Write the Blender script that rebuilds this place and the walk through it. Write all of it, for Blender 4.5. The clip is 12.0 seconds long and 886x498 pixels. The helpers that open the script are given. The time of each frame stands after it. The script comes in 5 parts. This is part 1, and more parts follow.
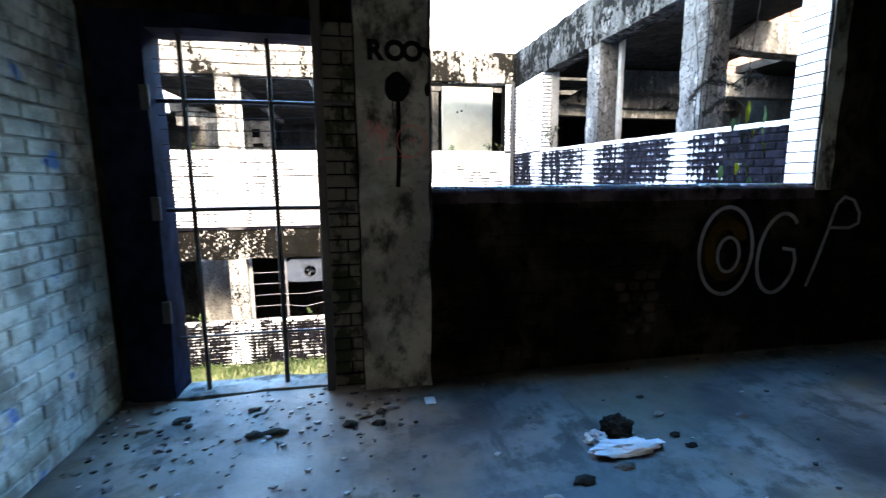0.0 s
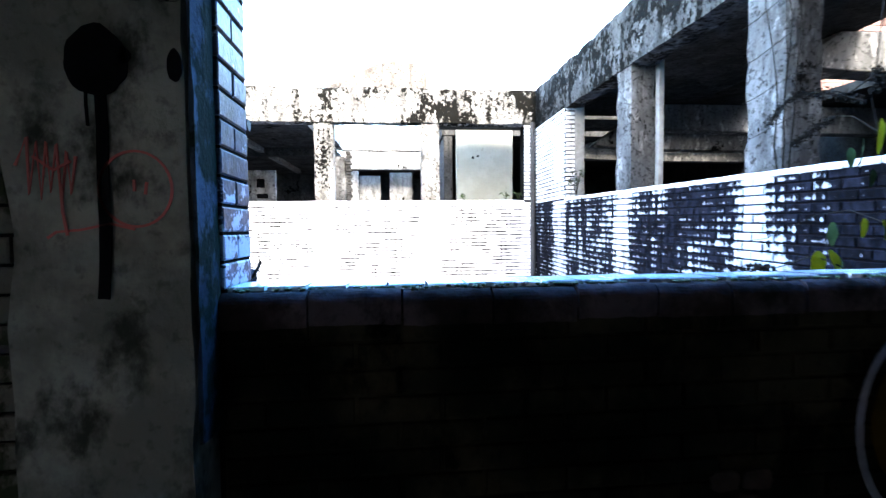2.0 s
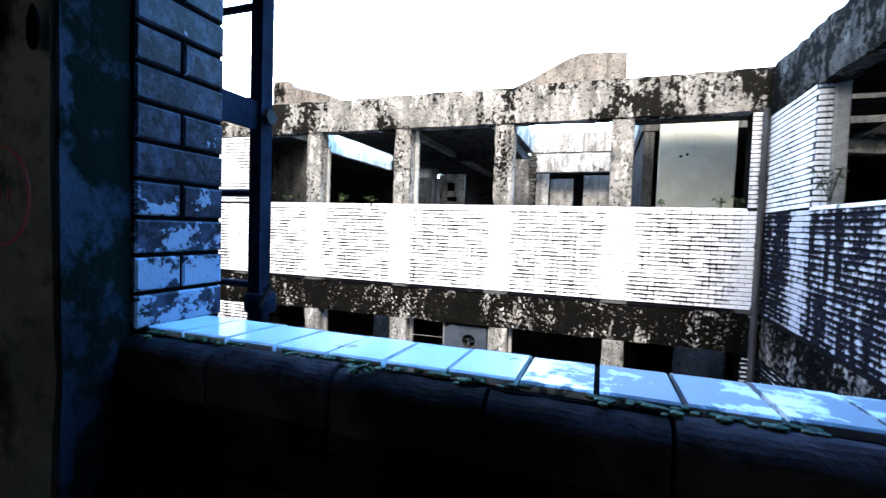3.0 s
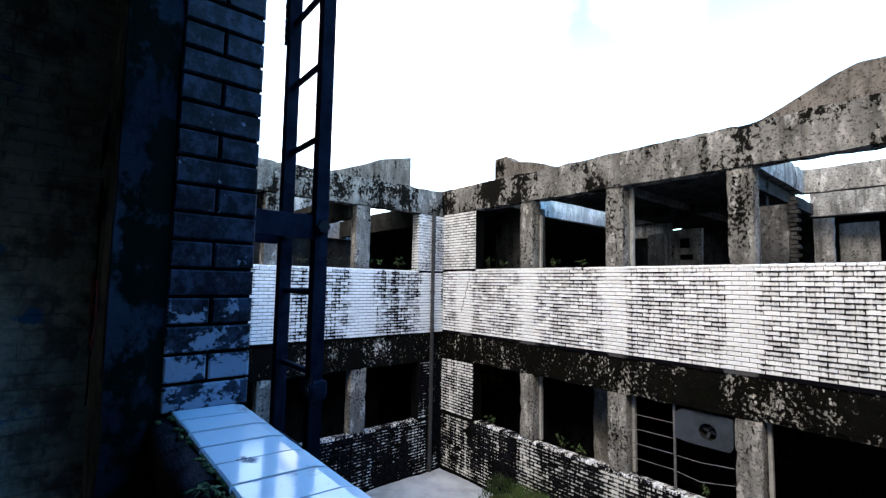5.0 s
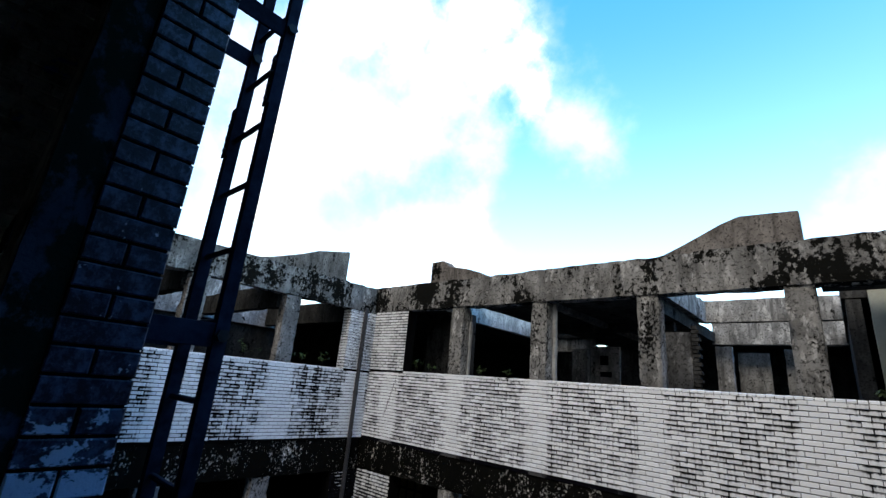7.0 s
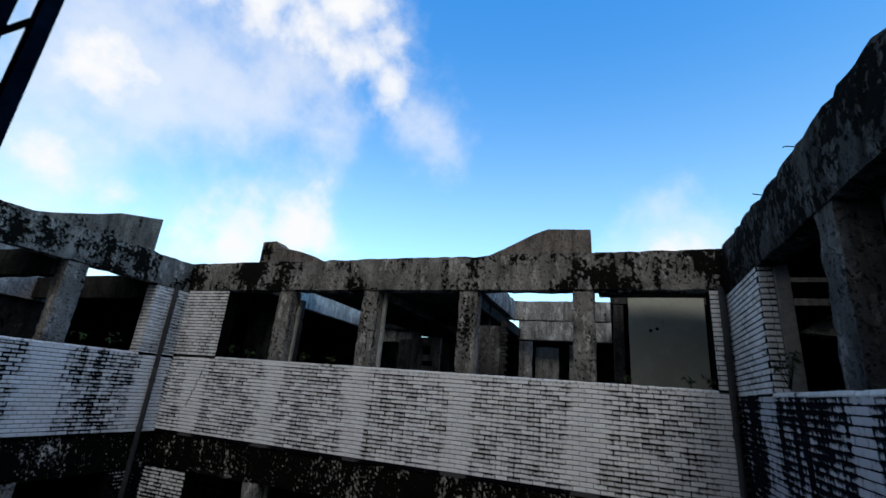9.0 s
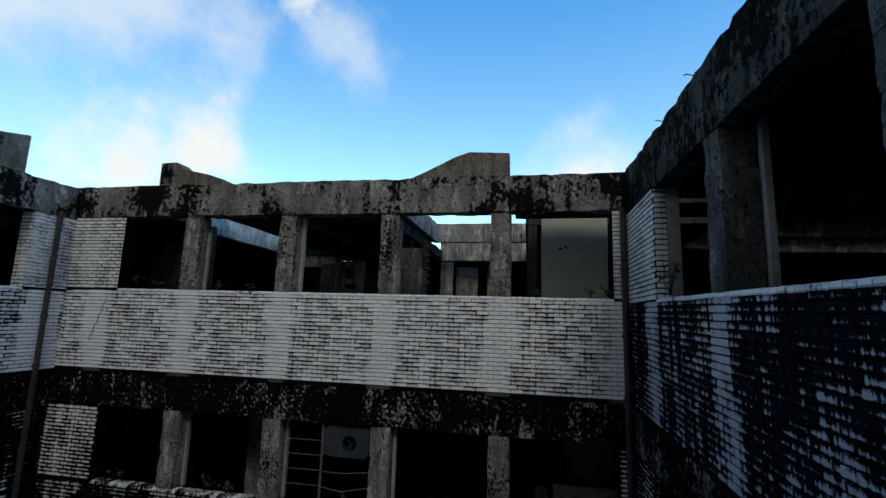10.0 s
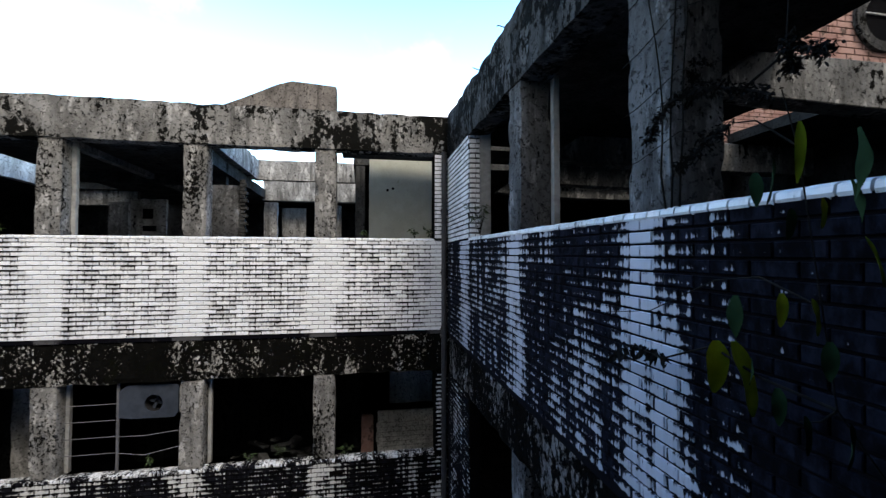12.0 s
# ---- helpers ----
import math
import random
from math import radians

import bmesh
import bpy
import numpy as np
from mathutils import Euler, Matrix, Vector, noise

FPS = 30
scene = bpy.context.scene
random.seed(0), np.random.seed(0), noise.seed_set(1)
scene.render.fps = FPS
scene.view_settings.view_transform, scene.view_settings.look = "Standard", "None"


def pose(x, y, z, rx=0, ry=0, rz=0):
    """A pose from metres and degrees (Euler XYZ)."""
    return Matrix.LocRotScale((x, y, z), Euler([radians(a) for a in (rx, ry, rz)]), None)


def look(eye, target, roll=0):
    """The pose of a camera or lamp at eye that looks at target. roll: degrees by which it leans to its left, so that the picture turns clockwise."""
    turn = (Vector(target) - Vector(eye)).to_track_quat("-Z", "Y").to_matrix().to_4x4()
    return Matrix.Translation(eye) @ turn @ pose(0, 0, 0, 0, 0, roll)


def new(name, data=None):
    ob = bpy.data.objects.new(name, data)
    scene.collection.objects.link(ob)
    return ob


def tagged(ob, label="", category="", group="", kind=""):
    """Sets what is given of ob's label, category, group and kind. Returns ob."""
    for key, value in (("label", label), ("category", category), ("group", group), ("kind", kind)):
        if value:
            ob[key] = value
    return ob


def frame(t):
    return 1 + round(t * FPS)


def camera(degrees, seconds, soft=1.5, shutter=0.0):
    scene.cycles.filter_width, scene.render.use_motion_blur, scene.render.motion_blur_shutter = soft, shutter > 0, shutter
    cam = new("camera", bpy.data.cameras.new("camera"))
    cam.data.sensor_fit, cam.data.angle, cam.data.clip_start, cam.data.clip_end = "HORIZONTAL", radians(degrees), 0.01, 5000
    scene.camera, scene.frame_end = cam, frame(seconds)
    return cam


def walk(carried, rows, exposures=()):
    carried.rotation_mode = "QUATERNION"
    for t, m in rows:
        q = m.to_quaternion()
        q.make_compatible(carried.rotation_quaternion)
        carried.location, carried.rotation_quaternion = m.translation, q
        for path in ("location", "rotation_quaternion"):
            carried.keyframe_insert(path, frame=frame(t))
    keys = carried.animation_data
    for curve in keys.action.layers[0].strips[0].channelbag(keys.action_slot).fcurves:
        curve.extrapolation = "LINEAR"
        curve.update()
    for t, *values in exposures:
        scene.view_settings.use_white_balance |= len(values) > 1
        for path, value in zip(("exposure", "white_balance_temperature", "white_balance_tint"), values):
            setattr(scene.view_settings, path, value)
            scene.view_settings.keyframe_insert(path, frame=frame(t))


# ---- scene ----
cam = camera(89.5, 12.0, soft=1.35, shutter=0.22)
PATH = [
    (0, (0.042, -0.076, 1.182), (0.396, 1.869, 0.88), -0.4),
    (0.5, (0.232, 0.282, 1.2), (0.835, 2.164, 0.895), -1.3),
    (1, (0.461, 0.629, 1.212), (1.033, 2.531, 0.979), -0.2),
    (1.5, (0.674, 0.974, 1.244), (1.136, 2.913, 1.086), 0.1),
    (2, (0.886, 1.31, 1.297), (1.078, 3.298, 1.205), -0.6),
    (2.5, (1.076, 1.652, 1.348), (0.812, 3.633, 1.297), 0.2),
    (3, (1.27, 1.89, 1.358), (0.6, 3.772, 1.271), 1.9),
    (3.5, (1.399, 2.094, 1.389), (0.343, 3.792, 1.393), -0.2),
    (5.5, (1.858, 2.291, 1.515), (0.307, 3.541, 1.69), 1.9),
    (6, (1.934, 2.284, 1.55), (0.445, 3.585, 1.853), 2.4),
    (6.5, (1.917, 2.28, 1.559), (0.52, 3.632, 2.028), 4.0),
    (8.5, (1.974, 2.326, 1.527), (1.085, 3.953, 2.278), 5.8),
    (9, (1.985, 2.342, 1.477), (1.286, 4.113, 2.092), 4.9),
    (9.5, (2.007, 2.342, 1.474), (1.475, 4.228, 1.876), 3.5),
    (10, (2.009, 2.323, 1.453), (1.636, 4.264, 1.758), 1.8),
    (10.5, (2.042, 2.333, 1.454), (1.88, 4.324, 1.555), 1.3),
    (11, (2.087, 2.358, 1.446), (2.107, 4.358, 1.492), 0.8),
    (11.5, (2.112, 2.356, 1.455), (2.301, 4.346, 1.505), 0.6),
    (12, (2.163, 2.365, 1.43), (2.518, 4.332, 1.49), 0.0),
]
EXPOSURES = [(0, 5.3, 8300, 14), (1.0, 5.3, 7700, 12), (1.5, 5.2, 7000, 12), (2.2, 4.75, 6900, 12), (3.0, 3.75, 6900, 12), (3.5, 3.2, 6900, 12), (5.5, 1.9, 7000, 12),
             (6.5, 1.45, 6900, 10), (8.3, 0.42, 6450, 10), (9.0, 0.18, 6450, 9), (9.5, 0.1, 6500, 5), (10.5, 0.33, 6600, 4), (11.0, 0.9, 7000, 14), (11.2, 1.15, 6950, 12), (12, 1.85, 6950, 11)]
walk(cam, [(t, look(e, g, r)) for t, e, g, r in PATH], EXPOSURES)

# ---- main measures ----
YN, XE, XW = 10.35, 3.69, -7.80          # courtyard faces of the three far wings
YI, YO = 2.47, 2.69                      # inner and outer face of the room's window wall
WX0, WX1, SILL, HEAD = 0.43, 3.06, 1.15, 3.36
GROUND = -3.45
ZTOP, ZBEAM = 4.09, 3.40                 # upper edge and underside of the roof beams
ROW, LEN = 0.073, 0.205                  # pitch of the glazed wall tiles

# ---- world and sun ----
world = bpy.data.worlds.new("overcast_sky")
scene.world = world
world.use_nodes = True


def build_world():
    nt = world.node_tree
    nt.nodes.clear()
    out = nt.nodes.new("ShaderNodeOutputWorld")
    bg = nt.nodes.new("ShaderNodeBackground")
    sky = nt.nodes.new("ShaderNodeTexSky")
    sky.sky_type, sky.sun_disc = "NISHITA", False
    sky.sun_elevation, sky.sun_rotation = radians(50), radians(160)
    sky.air_density, sky.dust_density, sky.ozone_density = 1.0, 0.1, 2.0
    co = nt.nodes.new("ShaderNodeTexCoord")
    n1 = nt.nodes.new("ShaderNodeTexNoise")
    n1.inputs["Scale"].default_value, n1.inputs["Detail"].default_value = 4.6, 12
    n1.inputs["Roughness"].default_value = 0.58
    nt.links.new(co.outputs["Generated"], n1.inputs["Vector"])

    def m(op, a, b, c=None):
        node = nt.nodes.new("ShaderNodeMath")
        node.operation = op
        for i, v in enumerate((a, b, c)):
            if v is None:
                continue
            if isinstance(v, (int, float)):
                node.inputs[i].default_value = v
            else:
                nt.links.new(v, node.inputs[i])
        return node.outputs[0]

    def blobs(rows):
        total = None
        for yaw, pitch, size in rows:
            a, e = radians(yaw), radians(pitch)
            d = nt.nodes.new("ShaderNodeVectorMath")
            d.operation = "DISTANCE"
            nt.links.new(co.outputs["Generated"], d.inputs[0])
            d.inputs[1].default_value = (-math.sin(a) * math.cos(e), math.cos(a) * math.cos(e), math.sin(e))
            v = m("SUBTRACT", 1.0, m("DIVIDE", d.outputs["Value"], size))
            total = v if total is None else m("MAXIMUM", total, v)
        return total

    def soft(v, lo, hi):
        ramp = nt.nodes.new("ShaderNodeMapRange")
        ramp.interpolation_type = "SMOOTHSTEP"
        ramp.inputs["From Min"].default_value, ramp.inputs["From Max"].default_value = lo, hi
        nt.links.new(v, ramp.inputs["Value"])
        return ramp.outputs["Result"]

    wave = m("MULTIPLY", m("SUBTRACT", n1.outputs["Fac"], 0.5), 3.8)
    # bright cumulus in the north-west, thin haze round it, and an unseen cloud layer added in the south for whiter
    # light
    cumulus = blobs(((57, 43, 0.16), (51, 42, 0.16), (45, 41, 0.15), (41, 44, 0.14), (37, 39, 0.12), (32, 36.5, 0.10), (47, 15.5, 0.17), (41, 16.5, 0.16),
                     (51, 13, 0.12), (-8.6, 16.5, 0.09), (66, 18, 0.12), (60, 17, 0.09), (64, 28, 0.09)))
    thick = soft(m("ADD", cumulus, wave), 0.0, 1.05)
    veil = blobs(((62, 28, 0.26), (54, 34, 0.28), (46, 37, 0.24), (44, 14, 0.24), (26, 34, 0.12), (66, 18, 0.3), (-9, 16, 0.14)))
    haze = m("MULTIPLY", soft(m("ADD", veil, wave), -0.3, 1.3), 0.66)
    sep = nt.nodes.new("ShaderNodeSeparateXYZ")
    nt.links.new(co.outputs["Generated"], sep.inputs[0])
    layer = soft(m("SUBTRACT", m("MULTIPLY", wave, 0.3), sep.outputs["Y"]), 0.0, 0.4)
    cover = m("MAXIMUM", m("MAXIMUM", thick, haze), layer)
    tint = nt.nodes.new("ShaderNodeMix")
    tint.data_type, tint.blend_type = "RGBA", "MULTIPLY"
    tint.inputs["Factor"].default_value = 1.0
    nt.links.new(sky.outputs["Color"], tint.inputs["A"])
    hue = nt.nodes.new("ShaderNodeMix")
    hue.data_type = "RGBA"
    nt.links.new(soft(sep.outputs["Z"], 0.28, 0.78), hue.inputs["Factor"])
    hue.inputs["A"].default_value, hue.inputs["B"].default_value = (1.75, 2.15, 2.0, 1), (0.52, 1.68, 2.4, 1)
    nt.links.new(hue.outputs["Result"], tint.inputs["B"])
    white = nt.nodes.new("ShaderNodeMix")
    white.data_type = "RGBA"
    nt.links.new(layer, white.inputs["Factor"])
    white.inputs["A"].default_value, white.inputs["B"].default_value = (6.6, 6.6, 6.7, 1), (3.0, 2.96, 2.88, 1)
    mix = nt.nodes.new("ShaderNodeMix")
    mix.data_type = "RGBA"
    nt.links.new(cover, mix.inputs["Factor"])
    nt.links.new(tint.outputs["Result"], mix.inputs["A"])
    nt.links.new(white.outputs["Result"], mix.inputs["B"])
    nt.links.new(mix.outputs["Result"], bg.inputs["Color"])
    bg.inputs["Strength"].default_value = 0.13
    nt.links.new(bg.outputs["Background"], out.inputs["Surface"])


build_world()
sun = new("sun", bpy.data.lights.new("sun", "SUN"))
sun.data.energy, sun.data.angle, sun.data.color = 0.75, radians(20), (1.0, 0.95, 0.88)
sun.matrix_world = look((0, 0, 0), (-math.sin(radians(160)) * math.cos(radians(50)), -math.cos(radians(160)) * math.cos(radians(50)), -math.sin(radians(50))))


# ---- materials ----
class Mat:
    """A node material with short calls for procedural colour."""

    def __init__(self, name, rough=0.8, metal=0.0, spec=0.5):
        self.mat = bpy.data.materials.new(name)
        self.mat.use_nodes = True
        self.nt = self.mat.node_tree
        self.bsdf = self.nt.nodes["Principled BSDF"]
        self.bsdf.inputs["Roughness"].default_value = rough
        self.bsdf.inputs["Metallic"].default_value = metal
        self.bsdf.inputs["Specular IOR Level"].default_value = spec
        self.pos = self.nt.nodes.new("ShaderNodeNewGeometry").outputs["Position"]

    def link(self, a, socket):
        if isinstance(a, (int, float)):
            socket.default_value = a
        elif isinstance(a, tuple):
            socket.default_value = a if len(a) == 4 or len(socket.default_value) == 3 else (*a, 1)
        else:
            self.nt.links.new(a, socket)

    def math(self, op, a, b=0.0, c=0.0):
        node = self.nt.nodes.new("ShaderNodeMath")
        node.operation = op
        for i, v in enumerate((a, b, c)):
            self.link(v, node.inputs[i])
        return node.outputs[0]

    def noise(self, scale, stretch=(1, 1, 1), detail=4, rough=0.6, shift=(0, 0, 0)):
        mp = self.nt.nodes.new("ShaderNodeMapping")
        mp.inputs["Scale"].default_value, mp.inputs["Location"].default_value = stretch, shift
        self.link(self.pos, mp.inputs["Vector"])
        n = self.nt.nodes.new("ShaderNodeTexNoise")
        n.inputs["Scale"].default_value, n.inputs["Detail"].default_value = scale, detail
        n.inputs["Roughness"].default_value = rough
        self.link(mp.outputs["Vector"], n.inputs["Vector"])
        return n.outputs["Fac"]

    def step(self, v, lo, hi, a=0.0, b=1.0):
        r = self.nt.nodes.new("ShaderNodeMapRange")
        r.interpolation_type = "SMOOTHSTEP"
        self.link(v, r.inputs["Value"])
        for key, val in (("From Min", lo), ("From Max", hi), ("To Min", a), ("To Max", b)):
            r.inputs[key].default_value = val
        return r.outputs["Result"]

    def mix(self, f, a, b):
        n = self.nt.nodes.new("ShaderNodeMix")
        n.data_type = "RGBA"
        self.link(f, n.inputs["Factor"])
        self.link(a, n.inputs["A"])
        self.link(b, n.inputs["B"])
        return n.outputs["Result"]

    def axis(self, i):
        s = self.nt.nodes.new("ShaderNodeSeparateXYZ")
        self.link(self.pos, s.inputs[0])
        return s.outputs[i]

    def rand(self):
        """A number for each piece, whether an object of its own or an island of a joined mesh."""
        a = self.nt.nodes.new("ShaderNodeObjectInfo").outputs["Random"]
        b = self.nt.nodes.new("ShaderNodeNewGeometry").outputs["Random Per Island"]
        return self.math("FRACT", self.math("ADD", a, b))

    def bump(self, h, strength=0.4, dist=0.01):
        b = self.nt.nodes.new("ShaderNodeBump")
        b.inputs["Strength"].default_value, b.inputs["Distance"].default_value = strength, dist
        self.link(h, b.inputs["Height"])
        self.link(b.outputs["Normal"], self.bsdf.inputs["Normal"])

    def colour(self, c):
        self.link(c, self.bsdf.inputs["Base Color"])
        return self

    def rough(self, v):
        self.link(v, self.bsdf.inputs["Roughness"])


def plain(name, base, var=0.25, scale=14, rough=0.8, metal=0.0, bump=0.3):
    """A surface of one material with two scales of wear."""
    m = Mat(name, rough, metal, 0.02 if rough > 0.75 else 0.4)
    lo = tuple(c * (1 - var) for c in base)
    hi = tuple(min(1, c * (1 + var)) for c in base)
    f = m.math("ADD", m.math("MULTIPLY", m.noise(scale * 0.15), 0.6), m.math("MULTIPLY", m.noise(scale, detail=6), 0.4))
    m.colour(m.mix(m.step(f, 0.35, 0.65), lo, hi))
    m.bump(m.noise(scale * 3), bump, 0.004)
    return m.mat


def concrete(name, base, lichen, pale=0.5, streak=0.5, spot=14.0, bleach=None, dirt=(0.004, 0.004, 0.0036), moss=0.0, gather=1.0):
    """Weathered concrete: bleached patches, pits, rain streaks and black lichen in clusters of small spots. lichen: how much is black."""
    m = Mat(name, 0.95, 0, 0.02)
    cluster = m.noise(1.15, (1, 1, 0.8), 3)
    spots = m.noise(spot, (1, 1, 0.75), 6, 0.68)
    fine = m.noise(60, detail=3)
    pits = m.noise(21, detail=5, rough=0.75, shift=(2, 8, 5))
    run = m.noise(6.0, (1, 1, 0.10), 5, 0.65)
    col = m.mix(m.step(m.noise(2.6, (1, 1, 0.6), 6, 0.65), 0.34, 0.68), tuple(c * 0.5 for c in base), tuple(c * 1.1 for c in base))
    col = m.mix(m.math("MULTIPLY", m.step(m.noise(4.5, (1, 1, 0.45), 6, 0.7, (3, 7, 1)), 0.53, 0.63), pale), col, bleach or tuple(min(0.8, c * 1.9) for c in base))
    col = m.mix(m.math("MULTIPLY", m.step(run, 0.50, 0.66), streak), col, tuple(c * 0.22 for c in base))
    col = m.mix(m.math("MULTIPLY", m.step(pits, 0.53, 0.60), 0.85), col, tuple(c * 0.18 for c in base))
    col = m.mix(m.math("MULTIPLY", m.step(fine, 0.56, 0.7), 0.35), col, tuple(c * 0.35 for c in base))
    mask = m.math("ADD", spots, m.math("MULTIPLY", m.math("SUBTRACT", cluster, 0.5), gather))
    mask = m.math("ADD", mask, m.math("MULTIPLY", m.math("SUBTRACT", run, 0.5), 0.4))
    black = m.step(mask, 0.76 - lichen * 0.4, 0.82 - lichen * 0.4)
    if moss:
        dirt = m.mix(m.step(m.noise(1.7, detail=5, shift=(9, 2, 4)), 0.56, 0.66, 0.0, moss), dirt, (0.003, 0.0034, 0.0014))
    m.colour(m.mix(m.math("MULTIPLY", black, 0.995), col, dirt))
    m.bump(m.math("ADD", m.math("MULTIPLY", spots, 0.7), m.math("MULTIPLY", pits, 0.5)), 0.7, 0.02)
    return m.mat


def tile_mat(name, axis, grime, grid=None, start=50.0, period=100.0, stripe=0.42, clean=0.0, gloss=0.28, white=(0.78, 0.79, 0.80), joint=False, spread=0.055, creep=0.004, scale=1.0, run=1.5, end_shade=None, lean=0.0, vary=0.22, drip=0.9, comb=0.28, blotch=1.0, soot=(0.004, 0.004, 0.006)):
    """White glazed tile under soot-black algae, which creeps out of the joints and runs down in streaks; rain has washed
    it off in the runs below the columns. grid: (sign, first u, top z) of the tiling. joint: the bed between the tiles."""
    m = Mat(name, gloss)
    u = m.axis(axis)
    z = m.axis(2)
    r = m.rand()
    ph = m.math("PINGPONG", m.math("SUBTRACT", u, start - period * 50), period / 2)
    wob = m.math("MULTIPLY", m.math("SUBTRACT", m.noise(2.2, (1, 1, 0.5), 5, 0.65), 0.5), 0.8)
    washed = m.math("MULTIPLY", m.step(m.math("ADD", ph, wob), stripe * 0.25, stripe, 1.0, 0.0), clean)
    streak = m.noise(7.5 * scale, (1, 1, 0.09), 6, 0.7)
    blot = m.noise(1.2 * scale, (1, 1, 0.7), 4, 0.6, (2, 5, 3))
    fine = m.noise(40, (1, 1, comb), 5, 0.7)
    v = m.math("ADD", m.math("MULTIPLY", m.math("SUBTRACT", streak, 0.5), run), m.math("MULTIPLY", m.math("SUBTRACT", blot, 0.5), blotch))
    v = m.math("ADD", v, m.math("MULTIPLY", m.math("SUBTRACT", fine, 0.5), drip))
    v = m.math("ADD", v, m.math("MULTIPLY", m.math("SUBTRACT", r, 0.5), vary))
    v = m.math("SUBTRACT", m.math("ADD", v, grime), washed)
    # shade painted in: the tiles grow blacker towards low u
    if end_shade:
        v = m.math("ADD", v, m.step(m.math("ADD", u, wob), end_shade[0], end_shade[1], end_shade[2], 0.0))
    if joint:
        black = m.step(v, -0.25, 0.0)
        m.colour(m.mix(black, (0.07, 0.07, 0.074), soot))
        m.rough(0.95)
        m.bsdf.inputs["Specular IOR Level"].default_value = 0.015
        return m.mat
    if grid:
        sign, u0, z1 = grid
        zl = m.math("ADD", z, m.math("MULTIPLY", m.math("SUBTRACT", 9.0, u), lean))
        row = m.math("DIVIDE", m.math("SUBTRACT", z1, zl), ROW)
        fz = m.math("FRACT", row)
        odd = m.math("MULTIPLY", m.math("FLOOR", m.math("MODULO", row, 2.0)), 0.5)
        fu = m.math("FRACT", m.math("ADD", m.math("DIVIDE", m.math("SUBTRACT", m.math("MULTIPLY", u, sign), u0), LEN), odd))
        side = m.math("MULTIPLY", m.math("MINIMUM", fu, m.math("SUBTRACT", 1.0, fu)), LEN)
        up = m.math("MULTIPLY", fz, ROW * 0.55)
        down = m.math("MULTIPLY", m.math("SUBTRACT", 1.0, fz), ROW * 1.4)
        d = m.math("MINIMUM", m.math("MINIMUM", side, up), down)
    else:
        d = 0.012
    w = m.math("ADD", m.math("MULTIPLY", v, spread), creep)
    black = m.step(m.math("SUBTRACT", w, d), -0.003, 0.006)
    film = m.step(v, -0.25, 0.40, 0.0, 0.45)
    base = m.mix(r, white, tuple(c * 0.86 for c in white))
    col = m.mix(film, base, (0.25, 0.25, 0.245))
    mott = m.math("ADD", m.noise(16, (1, 1, 0.5), 6, 0.7, (3, 3, 6)), m.math("MULTIPLY", m.math("SUBTRACT", r, 0.5), 0.12))
    grey = m.mix(m.step(mott, 0.40, 0.66), tuple(c * 0.25 for c in soot), tuple(c * 1.7 for c in soot))
    col = m.mix(m.math("MULTIPLY", black, 0.997), col, grey)
    m.colour(col)
    m.rough(m.math("ADD", m.math("MULTIPLY", black, 0.6), gloss))
    m.link(m.math("SUBTRACT", 0.4, m.math("MULTIPLY", black, 0.385)), m.bsdf.inputs["Specular IOR Level"])
    m.bump(m.math("ADD", fine, m.math("MULTIPLY", black, 0.6)), 0.25, 0.003)
    return m.mat


def brick_paint(name, base, patch, dark, share, edge=0.08):
    """Old wall paint, peeling, dirty, on brick and plaster."""
    m = Mat(name, 0.9, 0, 0.03)
    a = m.noise(2.2, detail=6, rough=0.65)
    b = m.noise(7.0, (1, 1, 0.7), 6, 0.65, (4, 1, 2))
    col = m.mix(m.step(a, 0.42, 0.62), base, patch)
    col = m.mix(m.step(b, 0.62 - share * 0.25, 0.62 + edge - share * 0.25), col, dark)
    col = m.mix(m.math("MULTIPLY", m.step(m.noise(30), 0.55, 0.7), 0.4), col, dark)
    m.colour(col)
    m.bump(m.math("ADD", b, m.noise(40)), 0.5, 0.01)
    return m.mat


WASH_N = dict(start=1.52, period=2.11, stripe=0.33, clean=0.65, run=0.9)
WASH_E = dict(start=4.56, period=2.18, stripe=0.40, clean=0.50, run=2.2, end_shade=(3.2, 4.6, 0.55))
WASH_W = dict(start=7.78, period=2.16, stripe=0.55, clean=0.6)
TILE_N = tile_mat("glazed_tile_washed", 0, -0.06, (1, XW, 1.81), spread=0.019, creep=0.0074, white=(0.86, 0.87, 0.89), vary=0.45, drip=1.9, comb=0.10, blotch=0.3, soot=(0.010, 0.010, 0.010), **WASH_N)
# white is darkened and blued here to paint in the wing's shade
TILE_E = tile_mat("glazed_tile_sooty_shaded", 1, 0.46, (-1, -YN, 1.77), creep=0.006, lean=0.02, comb=0.10, vary=0.3, drip=1.5, soot=(0.006, 0.0065, 0.0105), white=(0.42, 0.445, 0.51), **WASH_E)
TILE_W = tile_mat("glazed_tile_spotted", 1, 0.20, (1, YO, 1.77), spread=0.040, vary=0.4, drip=1.2, comb=0.12, blotch=0.7, **WASH_W)
TILE_L = tile_mat("glazed_tile_mossy", 0, 0.50, (1, XW, -2.0), white=(0.62, 0.62, 0.61), start=1.52, period=2.11, stripe=0.4, clean=0.3, comb=0.10, drip=1.3)
TILE_LE = tile_mat("glazed_tile_mossy_side", 1, 0.55, (1, YO, -2.12))
TILE_PIL = tile_mat("glazed_tile_pilaster", 0, -0.05, (1, XW, ZBEAM), spread=0.02, creep=0.0085, comb=0.1, run=0.8)
